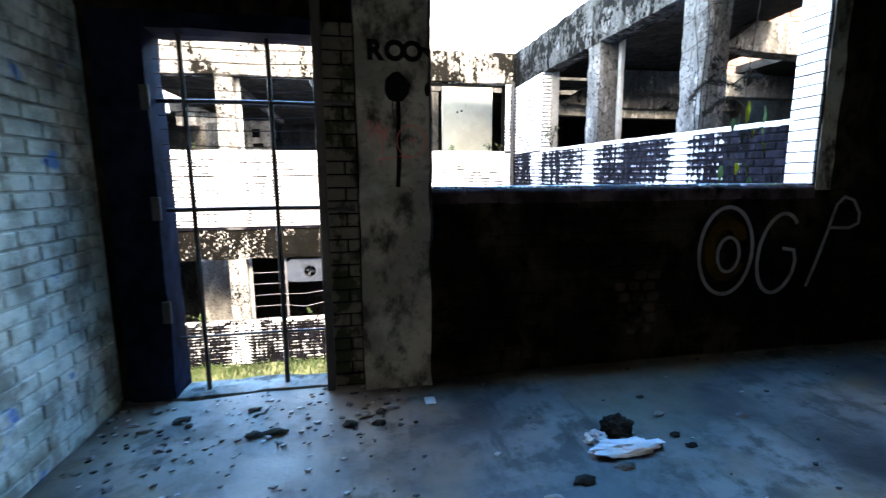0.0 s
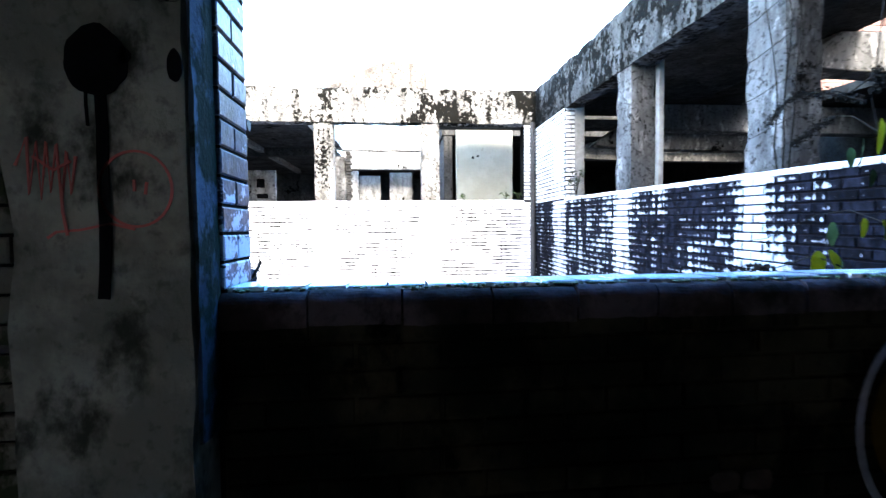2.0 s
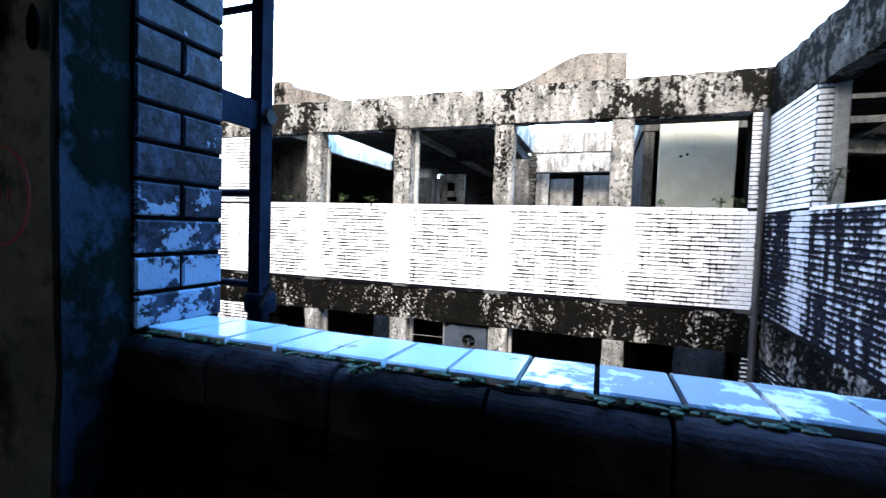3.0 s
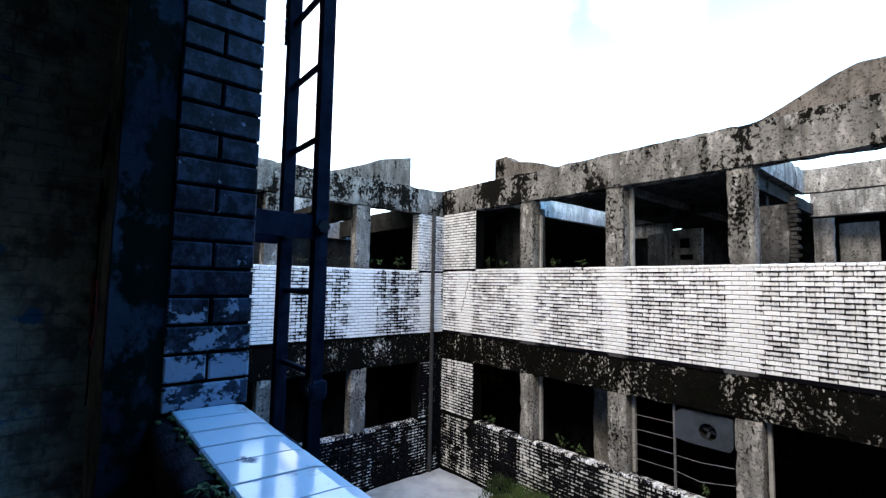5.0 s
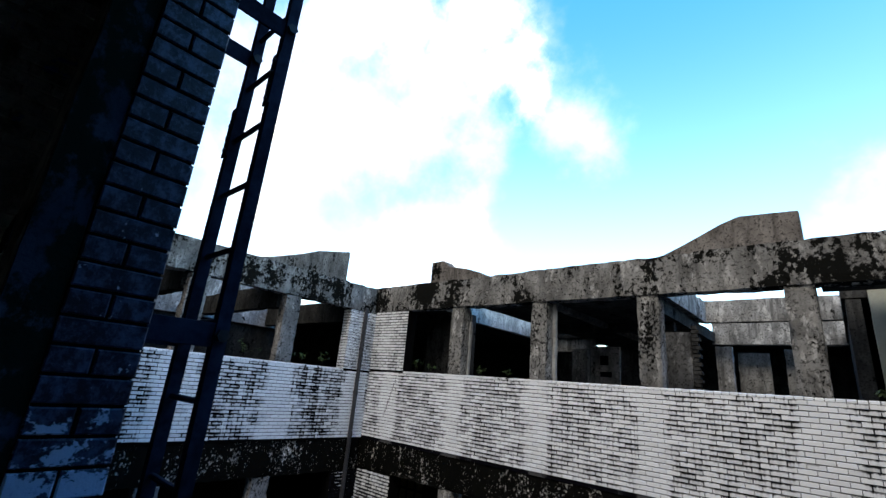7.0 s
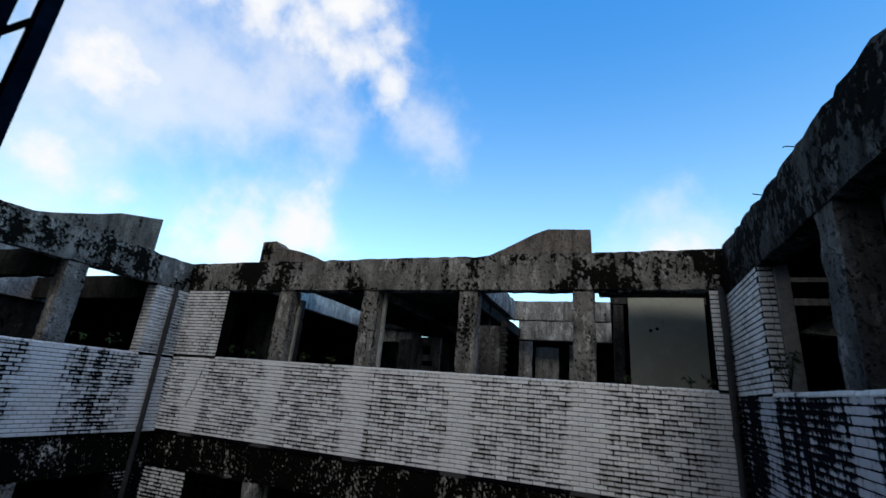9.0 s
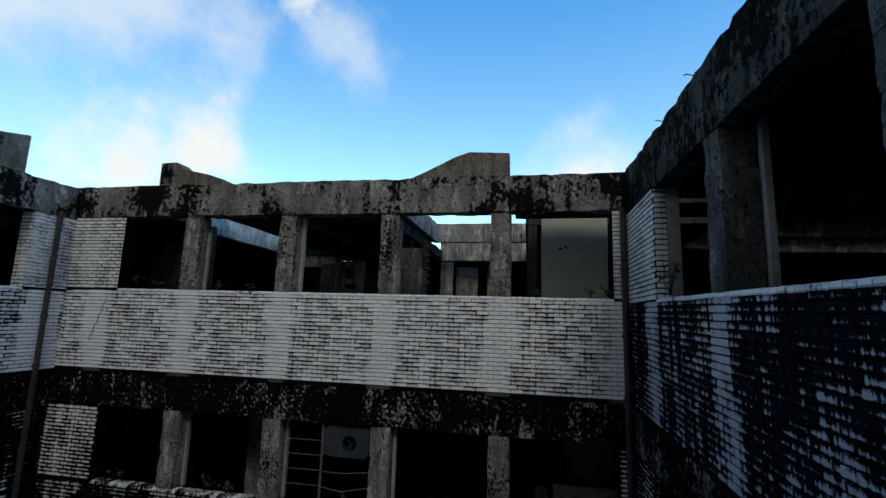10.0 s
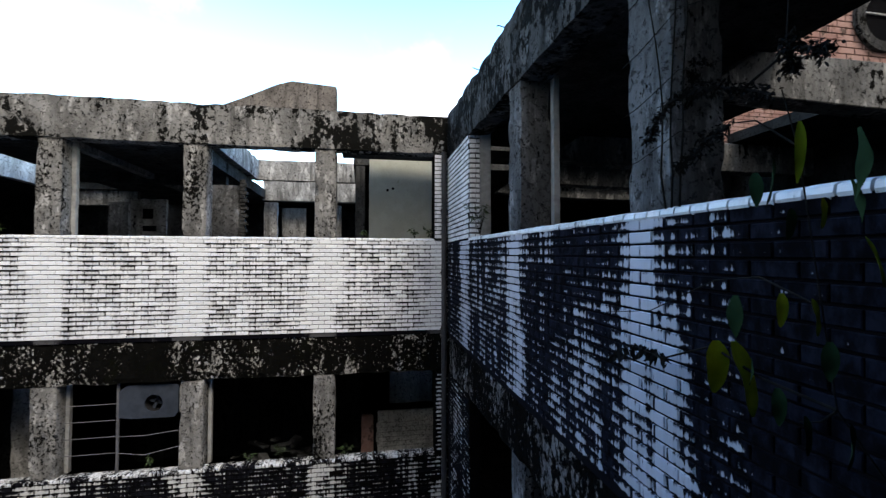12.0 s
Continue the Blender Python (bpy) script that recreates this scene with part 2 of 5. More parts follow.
TILE_PIL_SIDE = tile_mat("glazed_tile_pilaster_side", 1, -0.02, (-1, -YN, ZBEAM - 0.08), spread=0.02, creep=0.0085, comb=0.1, run=0.8)
TILE_PIL_LOW = tile_mat("glazed_tile_pilaster_low", 0, 0.18, (1, XW, -0.54), spread=0.03, creep=0.010, comb=0.1)


def jamb_mat():
    """Tiles black with soot, the white glaze showing in worn patches, more of them towards the sill."""
    m = Mat("sooty_skylit_jamb_tile", 0.45, 0, 0.25)
    r = m.rand()
    low = m.step(m.axis(2), 1.15, 1.62, 0.20, 0.0)
    patch = m.math("ADD", m.noise(13, (1, 1, 1.2), 8, 0.68), m.math("ADD", low, m.math("MULTIPLY", m.math("SUBTRACT", r, 0.5), 0.09)))
    worn = m.step(patch, 0.65, 0.69)
    grain = m.step(m.noise(70, (1, 1, 0.6), 5, 0.75), 0.56, 0.68)
    mott = m.step(m.noise(24, (1, 1, 0.8), 6, 0.75, (5, 2, 8)), 0.42, 0.64)
    # blue skylight of the shaded jamb is put into soot and glaze tones
    soot = m.mix(mott, (0.002, 0.0035, 0.010), (0.036, 0.050, 0.088))
    soot = m.mix(m.math("MULTIPLY", grain, 0.6), soot, (0.055, 0.072, 0.12))
    glaze = m.mix(m.math("MULTIPLY", grain, 0.4), (0.27, 0.33, 0.43), (0.13, 0.16, 0.22))
    m.colour(m.mix(worn, soot, glaze))
    m.bump(m.math("ADD", patch, m.noise(70)), 0.4, 0.004)
    return m.mat


TILE_JAMB = jamb_mat()
TILE_JAMB_E = tile_mat("glazed_tile_jamb_clean", 2, -0.35)
BED_N = tile_mat("joints_washed", 0, 0.22, joint=True, **WASH_N)
BED_E = tile_mat("joints_sooty_shaded", 1, 0.9, joint=True, soot=(0.006, 0.006, 0.008), **WASH_E)
MORTAR = plain("black_mortar", (0.003, 0.003, 0.003), 0.4, 18, 0.95)
BEAM_N = concrete("concrete_roof_beam", (0.225, 0.218, 0.208), 0.67, 0.7, 0.5, 17, None, (0.006, 0.006, 0.0054), 0.0, 1.3)
# shaded copies of the beam and column concrete: shade is in the base colour
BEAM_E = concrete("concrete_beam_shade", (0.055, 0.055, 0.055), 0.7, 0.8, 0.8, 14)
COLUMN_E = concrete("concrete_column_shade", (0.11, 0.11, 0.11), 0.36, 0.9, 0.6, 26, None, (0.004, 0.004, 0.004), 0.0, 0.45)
COLUMN = concrete("concrete_column", (0.24, 0.233, 0.222), 0.52, 0.8, 0.4, 22, None, (0.004, 0.004, 0.0036), 0.0, 0.5)
# shaded copy of the moss band, darkened in its colour
BAND_E = concrete("concrete_band_shade", (0.16, 0.155, 0.15), 0.95, 0.9, 0.5, 16, None, (0.0015, 0.0015, 0.0015), 0.0, 0.6)
BAND = concrete("concrete_moss_band", (0.38, 0.365, 0.34), 1.04, 0.9, 0.2, 23, None, (0.0025, 0.0025, 0.0022), 0.8, 0.75)
GABLE = concrete("concrete_gable", (0.18, 0.162, 0.149), 0.34, 0.3, 0.6, 11)
# the shade of the rooms is put into these two dark colours
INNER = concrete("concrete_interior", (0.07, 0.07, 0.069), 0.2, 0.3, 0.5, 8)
INNER_DARK = concrete("concrete_interior_shaded", (0.035, 0.035, 0.034), 0.2, 0.3, 0.5, 8)
INNER_GREY = concrete("concrete_partition", (0.30, 0.295, 0.285), 0.15, 0.4, 0.6, 9)
# lit copy of the interior concrete: daylight is put into its pale colour
INNER_LIT = concrete("concrete_interior_lit", (0.40, 0.40, 0.40), 0.22, 0.6, 0.75, 12)
INNER_PATCHY = concrete("concrete_beam_patchy", (0.17, 0.17, 0.168), 0.2, 0.8, 0.5, 9, (0.42, 0.41, 0.40))
CREAM = brick_paint("cream_plaster", (0.46, 0.46, 0.38), (0.51, 0.52, 0.44), (0.36, 0.36, 0.29), 0.0)
PILLAR = brick_paint("plastered_pillar", (0.10, 0.098, 0.088), (0.19, 0.183, 0.167), (0.022, 0.023, 0.020), 0.62, 0.20)
PIER = brick_paint("flaking_pier_paint", (0.07, 0.067, 0.06), (0.12, 0.10, 0.088), (0.018, 0.022, 0.014), 0.5)


def floor_mat():
    m = Mat("damp_concrete_floor", 0.5, 0, 0.25)
    a = m.noise(1.3, detail=6, rough=0.62)
    b = m.noise(6, detail=6, rough=0.65, shift=(5, 1, 0))
    col = m.mix(m.step(a, 0.34, 0.66), (0.018, 0.0175, 0.017), (0.14, 0.132, 0.122))
    col = m.mix(m.math("MULTIPLY", m.step(b, 0.45, 0.62), 0.85), col, (0.022, 0.020, 0.018))
    col = m.mix(m.math("MULTIPLY", m.step(m.noise(3.0, (2.2, 0.5, 1), 5, 0.7, (2, 9, 0)), 0.55, 0.68), 0.8), col, (0.025, 0.024, 0.022))
    col = m.mix(m.math("MULTIPLY", m.step(m.noise(1.0, detail=4, shift=(8, 3, 0)), 0.47, 0.60), 0.7), col, (0.12, 0.088, 0.058))
    col = m.mix(m.math("MULTIPLY", m.step(m.noise(60), 0.6, 0.72), 0.5), col, (0.05, 0.05, 0.05))
    m.colour(col)
    m.rough(m.step(a, 0.34, 0.7, 0.42, 0.85))
    m.bump(m.math("ADD", b, m.math("MULTIPLY", m.noise(50), 0.5)), 0.35, 0.01)
    return m.mat


FLOOR = floor_mat()
# wall and pink paint near black: the wall's shade is in their colours
WALL_DARK = brick_paint("dirty_shaded_painted_brick", (0.0022, 0.0026, 0.0018), (0.017, 0.014, 0.009), (0.0007, 0.0009, 0.0007), 0.62, 0.16)
PINK = brick_paint("faded_pink_paint", (0.020, 0.014, 0.013), (0.036, 0.026, 0.025), (0.006, 0.005, 0.005), 0.7, 0.2)


def blue_wall():
    m = Mat("blue_green_painted_brick", 0.6, 0, 0.3)
    a = m.noise(1.7, detail=6, rough=0.65)
    b = m.noise(6.0, (1, 1, 0.8), 6, 0.65, (4, 1, 2))
    col = m.mix(m.step(a, 0.40, 0.60), (0.46, 0.52, 0.48), (0.66, 0.67, 0.60))
    col = m.mix(m.math("MULTIPLY", m.step(b, 0.45, 0.62), 0.85), col, (0.15, 0.145, 0.115))
    col = m.mix(m.math("MULTIPLY", m.step(m.noise(2.3, detail=6, rough=0.7, shift=(7, 3, 9)), 0.52, 0.64), 0.7), col, (0.22, 0.27, 0.22))
    col = m.mix(m.step(m.noise(3.4, (1, 1, 1.2), 5, 0.6, (1, 6, 3)), 0.62, 0.68), col, (0.07, 0.20, 0.46))
    col = m.mix(m.math("MULTIPLY", m.step(m.noise(26), 0.56, 0.7), 0.35), col, (0.12, 0.14, 0.14))
    m.colour(col)
    m.bump(m.math("ADD", b, m.noise(40)), 0.5, 0.01)
    return m.mat


WALL_BLUE = blue_wall()
# darker stand-in for the blue-green wall paint, with shade put into it
WALL_GREEN = brick_paint("green_wall_paint_shaded", (0.045, 0.062, 0.055), (0.12, 0.15, 0.135), (0.015, 0.020, 0.017), 0.5, 0.16)
# brown taken down to near black: the room's shade is in this colour
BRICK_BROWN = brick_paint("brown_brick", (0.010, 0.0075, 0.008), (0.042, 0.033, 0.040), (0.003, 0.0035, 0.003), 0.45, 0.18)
BRICK_RED = brick_paint("red_brick", (0.28, 0.165, 0.145), (0.34, 0.22, 0.195), (0.10, 0.07, 0.06), 0.25)


def sill_mat():
    m = Mat("pale_blue_glazed_sill", 0.12)
    r = m.rand()
    x = m.axis(0)
    worn = m.math("ADD", m.math("MULTIPLY", m.noise(9, detail=6, rough=0.7), 1.0), m.step(x, 1.0, 1.5, 0.0, 0.16))
    black = m.step(worn, 0.60, 0.66)
    col = m.mix(r, (0.60, 0.70, 0.78), (0.68, 0.75, 0.80))
    m.colour(m.mix(black, col, (0.10, 0.12, 0.16)))
    m.rough(m.math("ADD", 0.10, m.math("MULTIPLY", black, 0.4)))
    m.bump(m.noise(30), 0.05, 0.002)
    return m.mat


SILL_TILE = sill_mat()
COPING_LOW = tile_mat("mossy_bullnose_coping", 0, 0.22, scale=3.0)
COPING = tile_mat("white_bullnose_coping", 0, -0.12)
STEEL = plain("rusted_painted_steel", (0.014, 0.018, 0.032), 0.5, 25, 0.76)
IRON = plain("black_iron", (0.02, 0.02, 0.022), 0.4, 30, 0.6, 0.4)
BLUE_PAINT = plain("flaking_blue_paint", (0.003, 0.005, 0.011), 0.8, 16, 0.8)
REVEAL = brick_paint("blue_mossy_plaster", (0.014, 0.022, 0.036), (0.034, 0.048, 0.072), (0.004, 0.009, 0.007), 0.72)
PIPE = plain("dark_drain_pipe", (0.026, 0.026, 0.03), 0.5, 10, 0.6)
BAR = plain("dull_grey_bar", (0.10, 0.10, 0.105), 0.4, 10, 0.6)
ALU = plain("dull_window_frame", (0.34, 0.34, 0.33), 0.3, 12, 0.5, 0.2)
GRASSMAT = plain("grass", (0.032, 0.058, 0.014), 0.6, 6, 0.7)
LEAF_DARK = plain("dark_leaf", (0.014, 0.030, 0.013), 0.4, 8, 0.8)
LEAF_YELLOW = plain("yellow_leaf", (0.17, 0.19, 0.012), 0.4, 14, 0.8)
TWIG = plain("dark_twig", (0.012, 0.011, 0.010), 0.4, 30, 0.9)
RUBBLE = plain("rubble", (0.10, 0.10, 0.10), 0.6, 8, 0.9)
def flake_mat():
    m = Mat("paint_flakes", 0.7, 0, 0.3)
    m.colour(m.mix(m.step(m.rand(), 0.5, 0.9), (0.012, 0.012, 0.012), (0.24, 0.25, 0.25)))
    return m.mat


FLAKES = flake_mat()
PAPER = plain("dirty_paper", (0.55, 0.56, 0.58), 0.25, 14, 0.8)
CLOTHDARK = plain("dark_rag", (0.016, 0.016, 0.014), 0.4, 20, 0.9)
# white and yellow are darkened to the shaded wall's tone
SPRAY_WHITE = plain("white_spray_paint", (0.085, 0.085, 0.115), 0.5, 12, 0.6)
SPRAY_BLACK = plain("black_spray_paint", (0.004, 0.004, 0.005), 0.3, 20, 0.85)
SPRAY_RED = plain("red_spray_paint", (0.26, 0.05, 0.045), 0.4, 12, 0.6)
SPRAY_YELLOW = plain("darkened_yellow_paint", (0.016, 0.009, 0.001), 0.7, 9, 0.85)
DAYLIT_PANE = plain("daylit_pane_paint", (0.62, 0.58, 0.40), 0.3, 6, 0.5)
WET = plain("wet_courtyard_concrete", (0.34, 0.36, 0.38), 0.25, 3, 0.25)
SOIL = plain("mossy_soil", (0.07, 0.075, 0.04), 0.5, 2, 0.95)
PLASTIC = plain("grey_sheet_metal", (0.034, 0.041, 0.054), 0.3, 8, 0.8)
WHITE_PANEL = concrete("pale_grey_panel", (0.70, 0.70, 0.68), 0.10, 0.3, 0.3, 9)


# ---- mesh helpers ----
def obj(name, bm, mat, parent=None, label=""):
    me = bpy.data.meshes.new(name)
    bm.to_mesh(me)
    bm.free()
    if mat:
        me.materials.append(mat)
    ob = new(name, me)
    return adopt(ob, parent, label)


def world_of(ob):
    m = ob.matrix_parent_inverse @ ob.matrix_basis
    return world_of(ob.parent) @ m if ob.parent else ob.matrix_basis.copy()


def adopt(ob, parent, label=""):
    """Makes ob a part of parent without moving it."""
    if parent is not None:
        ob.parent = parent
        ob.matrix_parent_inverse = world_of(parent).inverted()
    if label:
        tagged(ob, label)
    return ob


def part(name, bm, mat, parent, label=""):
    return obj(name, bm, mat, parent, label)


def thing(name, at, label, category, group="", kind=""):
    e = new(name)
    e.empty_display_size = 0.2
    e.matrix_basis = Matrix.Translation(at)
    return tagged(e, label, category, group, kind)


def block(bm, x0, x1, y0, y1, z0, z1, bevel=0.0):
    r = bmesh.ops.create_cube(bm, size=1.0)
    bmesh.ops.transform(bm, verts=r["verts"], matrix=Matrix.LocRotScale(((x0 + x1) / 2, (y0 + y1) / 2, (z0 + z1) / 2), None, (abs(x1 - x0), abs(y1 - y0), abs(z1 - z0))))
    if bevel:
        es = list({e for v in r["verts"] for e in v.link_edges})
        bmesh.ops.bevel(bm, geom=es, offset=bevel, segments=2, profile=0.6, affect="EDGES")
    return bm


def B(x0, x1, y0, y1, z0, z1, bevel=0.0):
    return block(bmesh.new(), x0, x1, y0, y1, z0, z1, bevel)


def rough_block(x0, x1, y0, y1, z0, z1, cell=0.14, amp=0.012, bm=None):
    """A box cut into cells whose corners are worn and pushed about, as on spalled concrete."""
    bm = bm or bmesh.new()
    lo, hi = (x0, y0, z0), (x1, y1, z1)
    n = [max(1, min(90, round((hi[i] - lo[i]) / cell))) for i in range(3)]
    cache = {}

    def vert(i, j, k):
        key = (i, j, k)
        if key not in cache:
            p = Vector(lo[a] + (hi[a] - lo[a]) * key[a] / n[a] for a in range(3))
            at_edge = sum(key[a] in (0, n[a]) for a in range(3))
            d = noise.noise_vector(p * 3.1) * amp + noise.noise_vector(p * 11.0) * amp * 0.7
            if at_edge >= 2:
                mid = Vector((lo[a] + hi[a]) / 2 for a in range(3))
                w = max(0.0, noise.noise(p * 5.0 + Vector((7, 3, 1)))) * amp * 3.0 + amp * 0.5
                for a in range(3):
                    if key[a] in (0, n[a]):
                        d[a] += w if p[a] < mid[a] else -w
            cache[key] = bm.verts.new(p + d)
        return cache[key]

    for a in range(3):
        b, c = (a + 1) % 3, (a + 2) % 3
        for side in (0, n[a]):
            for u in range(n[b]):
                for v in range(n[c]):
                    quad = []
                    for du, dv in ((0, 0), (1, 0), (1, 1), (0, 1)):
                        key = [0, 0, 0]
                        key[a], key[b], key[c] = side, u + du, v + dv
                        quad.append(vert(*key))
                    bm.faces.new(quad if side else quad[::-1])
    return bm


def tube(points, radius, sides=8, bm=None, taper=1.0):
    """A round bar along points."""
    bm = bm or bmesh.new()
    pts = [Vector(p) for p in points]
    rings = []
    for i, p in enumerate(pts):
        d = (pts[min(i + 1, len(pts) - 1)] - pts[max(i - 1, 0)]).normalized()
        a = d.orthogonal().normalized()
        b = d.cross(a)
        r = radius * (1 + (taper - 1) * i / max(1, len(pts) - 1))
        rings.append([bm.verts.new(p + (a * math.cos(t) + b * math.sin(t)) * r) for t in (2 * math.pi * k / sides for k in range(sides))])
    # keep the rings from twisting
    for r0, r1 in zip(rings, rings[1:]):
        best = min(range(sides), key=lambda s: (r1[s].co - pts[rings.index(r1)] - (r0[0].co - pts[rings.index(r0)])).length)
        r1[:] = r1[best:] + r1[:best]
        for k in range(sides):
            bm.faces.new((r0[k], r0[(k + 1) % sides], r1[(k + 1) % sides], r1[k]))
    bm.faces.new(rings[0][::-1])
    bm.faces.new(rings[-1])
    return bm


def prism(outline, axis, a, b, bm=None):
    """A flat outline of (u, z) pairs drawn out along x (axis 0) or y (axis 1) from a to b."""
    bm = bm or bmesh.new()

    def at(u, z, w):
        return (w, u, z) if axis == 0 else (u, w, z)

    f = [bm.verts.new(at(u, z, a)) for u, z in outline]
    g = [bm.verts.new(at(u, z, b)) for u, z in outline]
    bm.faces.new(f)
    bm.faces.new(g[::-1])
    for i in range(len(f)):
        j = (i + 1) % len(f)
        bm.faces.new((f[i], g[i], g[j], f[j]))
    bmesh.ops.recalc_face_normals(bm, faces=bm.faces)
    return bm


def tile_verts(w, h, d=0.012, c=0.004):
    """A chamfered tile: outward is -y, its lower left corner at the origin."""
    v = [(0, 0, 0), (w, 0, 0), (w, 0, h), (0, 0, h),
         (0, -d + c, 0), (w, -d + c, 0), (w, -d + c, h), (0, -d + c, h),
         (c, -d, c), (w - c, -d, c), (w - c, -d, h - c), (c, -d, h - c)]
    f = [(8, 9, 10, 11), (4, 5, 9, 8), (5, 6, 10, 9), (6, 7, 11, 10), (7, 4, 8, 11),
         (0, 1, 5, 4), (1, 2, 6, 5), (2, 3, 7, 6), (3, 0, 4, 7)]
    return v, f


TILE_MESH = {}


def tile_data(w, mat):
    key = (round(w, 3), mat.name)
    if key not in TILE_MESH:
        me = bpy.data.meshes.new("tile")
        v, f = tile_verts(w, ROW - 0.012)
        me.from_pydata(v, [], f)
        me.materials.append(mat)
        TILE_MESH[key] = me
    return TILE_MESH[key]


def tiling(parent, mat, origin, turn, u0, u1, z0, z1, near=None, missing=0.0, seed=1):
    """Running-bond tiles on an upright face. origin: the face's place at u = 0; turn: its degrees about z (0 looks to -y).
    near: a stretch of u whose tiles are pieces of their own; the others are joined."""
    rng = random.Random(seed)
    M = Matrix.Translation(origin) @ Matrix.Rotation(radians(turn), 4, "Z")
    V, F = [], []
    made = 0
    rows = int((z1 - z0) / ROW + 0.01)
    for i in range(rows):
        z = z1 - (i + 1) * ROW
        u = u0 - (LEN / 2 if i % 2 else 0)
        while u < u1 - 0.03:
            a, b = max(u, u0), min(u + LEN, u1)
            u += LEN
            if b - a < 0.03 or rng.random() < missing:
                continue
            w = b - a - 0.007
            push = rng.uniform(-0.0015, 0.0015)
            p = M @ Vector((a + 0.0035, push, z))
            if near and near[0] <= a and b <= near[1] and made < 300:
                ob = new("tile", tile_data(w, mat))
                ob.matrix_basis = Matrix.Translation(p) @ Matrix.Rotation(radians(turn), 4, "Z")
                adopt(ob, parent)
                made += 1
            else:
                v, f = tile_verts(w, ROW - 0.012)
                n = len(V)
                V += [M @ Vector((x + a + 0.0035, y + push, zz + z)) for x, y, zz in v]
                F += [tuple(k + n for k in q) for q in f]
    if V:
        me = bpy.data.meshes.new("tile_field")
        me.from_pydata([tuple(v) for v in V], [], F)
        me.materials.append(mat)
        ob = new("tile_field", me)
        adopt(ob, parent)
        tagged(ob, "rows of small white glazed wall tiles", kind="stuff")


def coping(parent, mat, along, u0, u1, face, depth, z, pitch=0.108, near=None, name="coping_tile"):
    """Bullnose tiles along the top of a parapet. along: 0 on x, 1 on y; face: the outer face's coordinate; depth: signed, inwards."""
    n = max(1, round((u1 - u0) / pitch))
    w = (u1 - u0) / n
    s = 1 if depth > 0 else -1
    prof = [(0.0, -0.035), (-0.010 * s, -0.030), (-0.018 * s, -0.015), (-0.012 * s, 0.010), (0.012 * s, 0.022), (0.05 * s, 0.027), (depth, 0.025), (depth, -0.02)]

    def one(bm, a, b, dz):
        prism([(face + q, z + h + dz) for q, h in prof], 0 if along == 0 else 1, a, b, bm)

    rng = random.Random(5)
    joined = bmesh.new()
    count = 0
    for i in range(n):
        a, b = u0 + i * w + 0.0055, u0 + (i + 1) * w - 0.0055
        dz = rng.uniform(-0.002, 0.003)
        if near and near[0] <= a and b <= near[1] and count < 120:
            bm = bmesh.new()
            one(bm, a, b, dz)
            obj(name, bm, mat, parent)
            count += 1
        else:
            one(joined, a, b, dz)
    if joined.verts:
        ob = obj("coping", joined, mat, parent)
        tagged(ob, "row of white bullnose coping tiles", kind="stuff")
    else:
        joined.free()


# ---- the room ----
def structure(name, bm, mat, label):
    return tagged(obj(name, bm, mat), label, name.split("_")[0], kind="structure")


RX0, RX1, RY0, RZ = -1.27, 3.95, -3.6, 3.62
structure("floor", rough_block(RX0, RX1, RY0, YI, -0.2, 0.0, 0.18, 0.006), FLOOR, "damp stained concrete floor of the empty room")
structure("ceiling", rough_block(RX0 - 0.2, RX1 + 0.2, RY0 - 0.2, YO, RZ, RZ + 0.25, 0.6, 0.004), INNER_DARK, "concrete ceiling of the room in the shade-darkened interior colour")
wall_west = structure("wall_west", B(RX0 - 0.2, RX0 - 0.012, RY0, YO - 0.01, -0.2, RZ), WALL_BLUE, "brick wall with worn blue-green paint")
wall_east = structure("wall_east", B(RX1 + 0.012, RX1 + 0.2, RY0, YO - 0.01, -0.2, RZ), WALL_GREEN, "brick wall with worn green paint, darkened for shade")
# unseen wall behind the camera; its opening is added to let light in
wall_south = structure("wall_south", rough_block(RX0 - 0.2, RX1 + 0.2, RY0 - 0.2, RY0, -0.2, 1.45, 0.5, 0.006), WALL_BLUE, "unseen painted wall with an opening added to light the room")
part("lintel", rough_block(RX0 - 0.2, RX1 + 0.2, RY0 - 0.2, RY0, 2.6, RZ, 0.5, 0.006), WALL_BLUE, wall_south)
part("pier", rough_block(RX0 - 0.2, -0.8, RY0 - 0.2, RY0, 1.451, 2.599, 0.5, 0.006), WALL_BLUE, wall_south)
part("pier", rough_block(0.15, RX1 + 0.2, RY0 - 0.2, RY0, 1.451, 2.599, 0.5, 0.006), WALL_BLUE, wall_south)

DX0, DX1, DTOP = -0.98, -0.15, 2.02      # doorway
wall_north = structure("wall_north", B(WX0, RX1, YI + 0.012, YO - 0.014, -0.2, SILL - 0.05), WALL_DARK, "dirty brick window wall with graffiti, near black for its shade")
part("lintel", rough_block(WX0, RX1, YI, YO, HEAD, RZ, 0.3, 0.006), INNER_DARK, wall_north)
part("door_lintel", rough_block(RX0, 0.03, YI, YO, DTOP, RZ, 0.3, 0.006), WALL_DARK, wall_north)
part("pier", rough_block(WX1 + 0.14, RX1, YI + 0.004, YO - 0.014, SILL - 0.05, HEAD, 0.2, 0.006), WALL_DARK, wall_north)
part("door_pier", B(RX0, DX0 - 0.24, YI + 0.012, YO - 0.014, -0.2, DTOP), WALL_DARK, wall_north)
part("brick_pier", B(DX1, 0.03, YI + 0.012, YO - 0.014, -0.2, DTOP), MORTAR, wall_north)
part("pillar", rough_block(0.03, WX0 - 0.012, 2.36, 2.492, 0, RZ, 0.09, 0.006), PILLAR, wall_north, "grey plastered pillar with spray paint and damp stains")
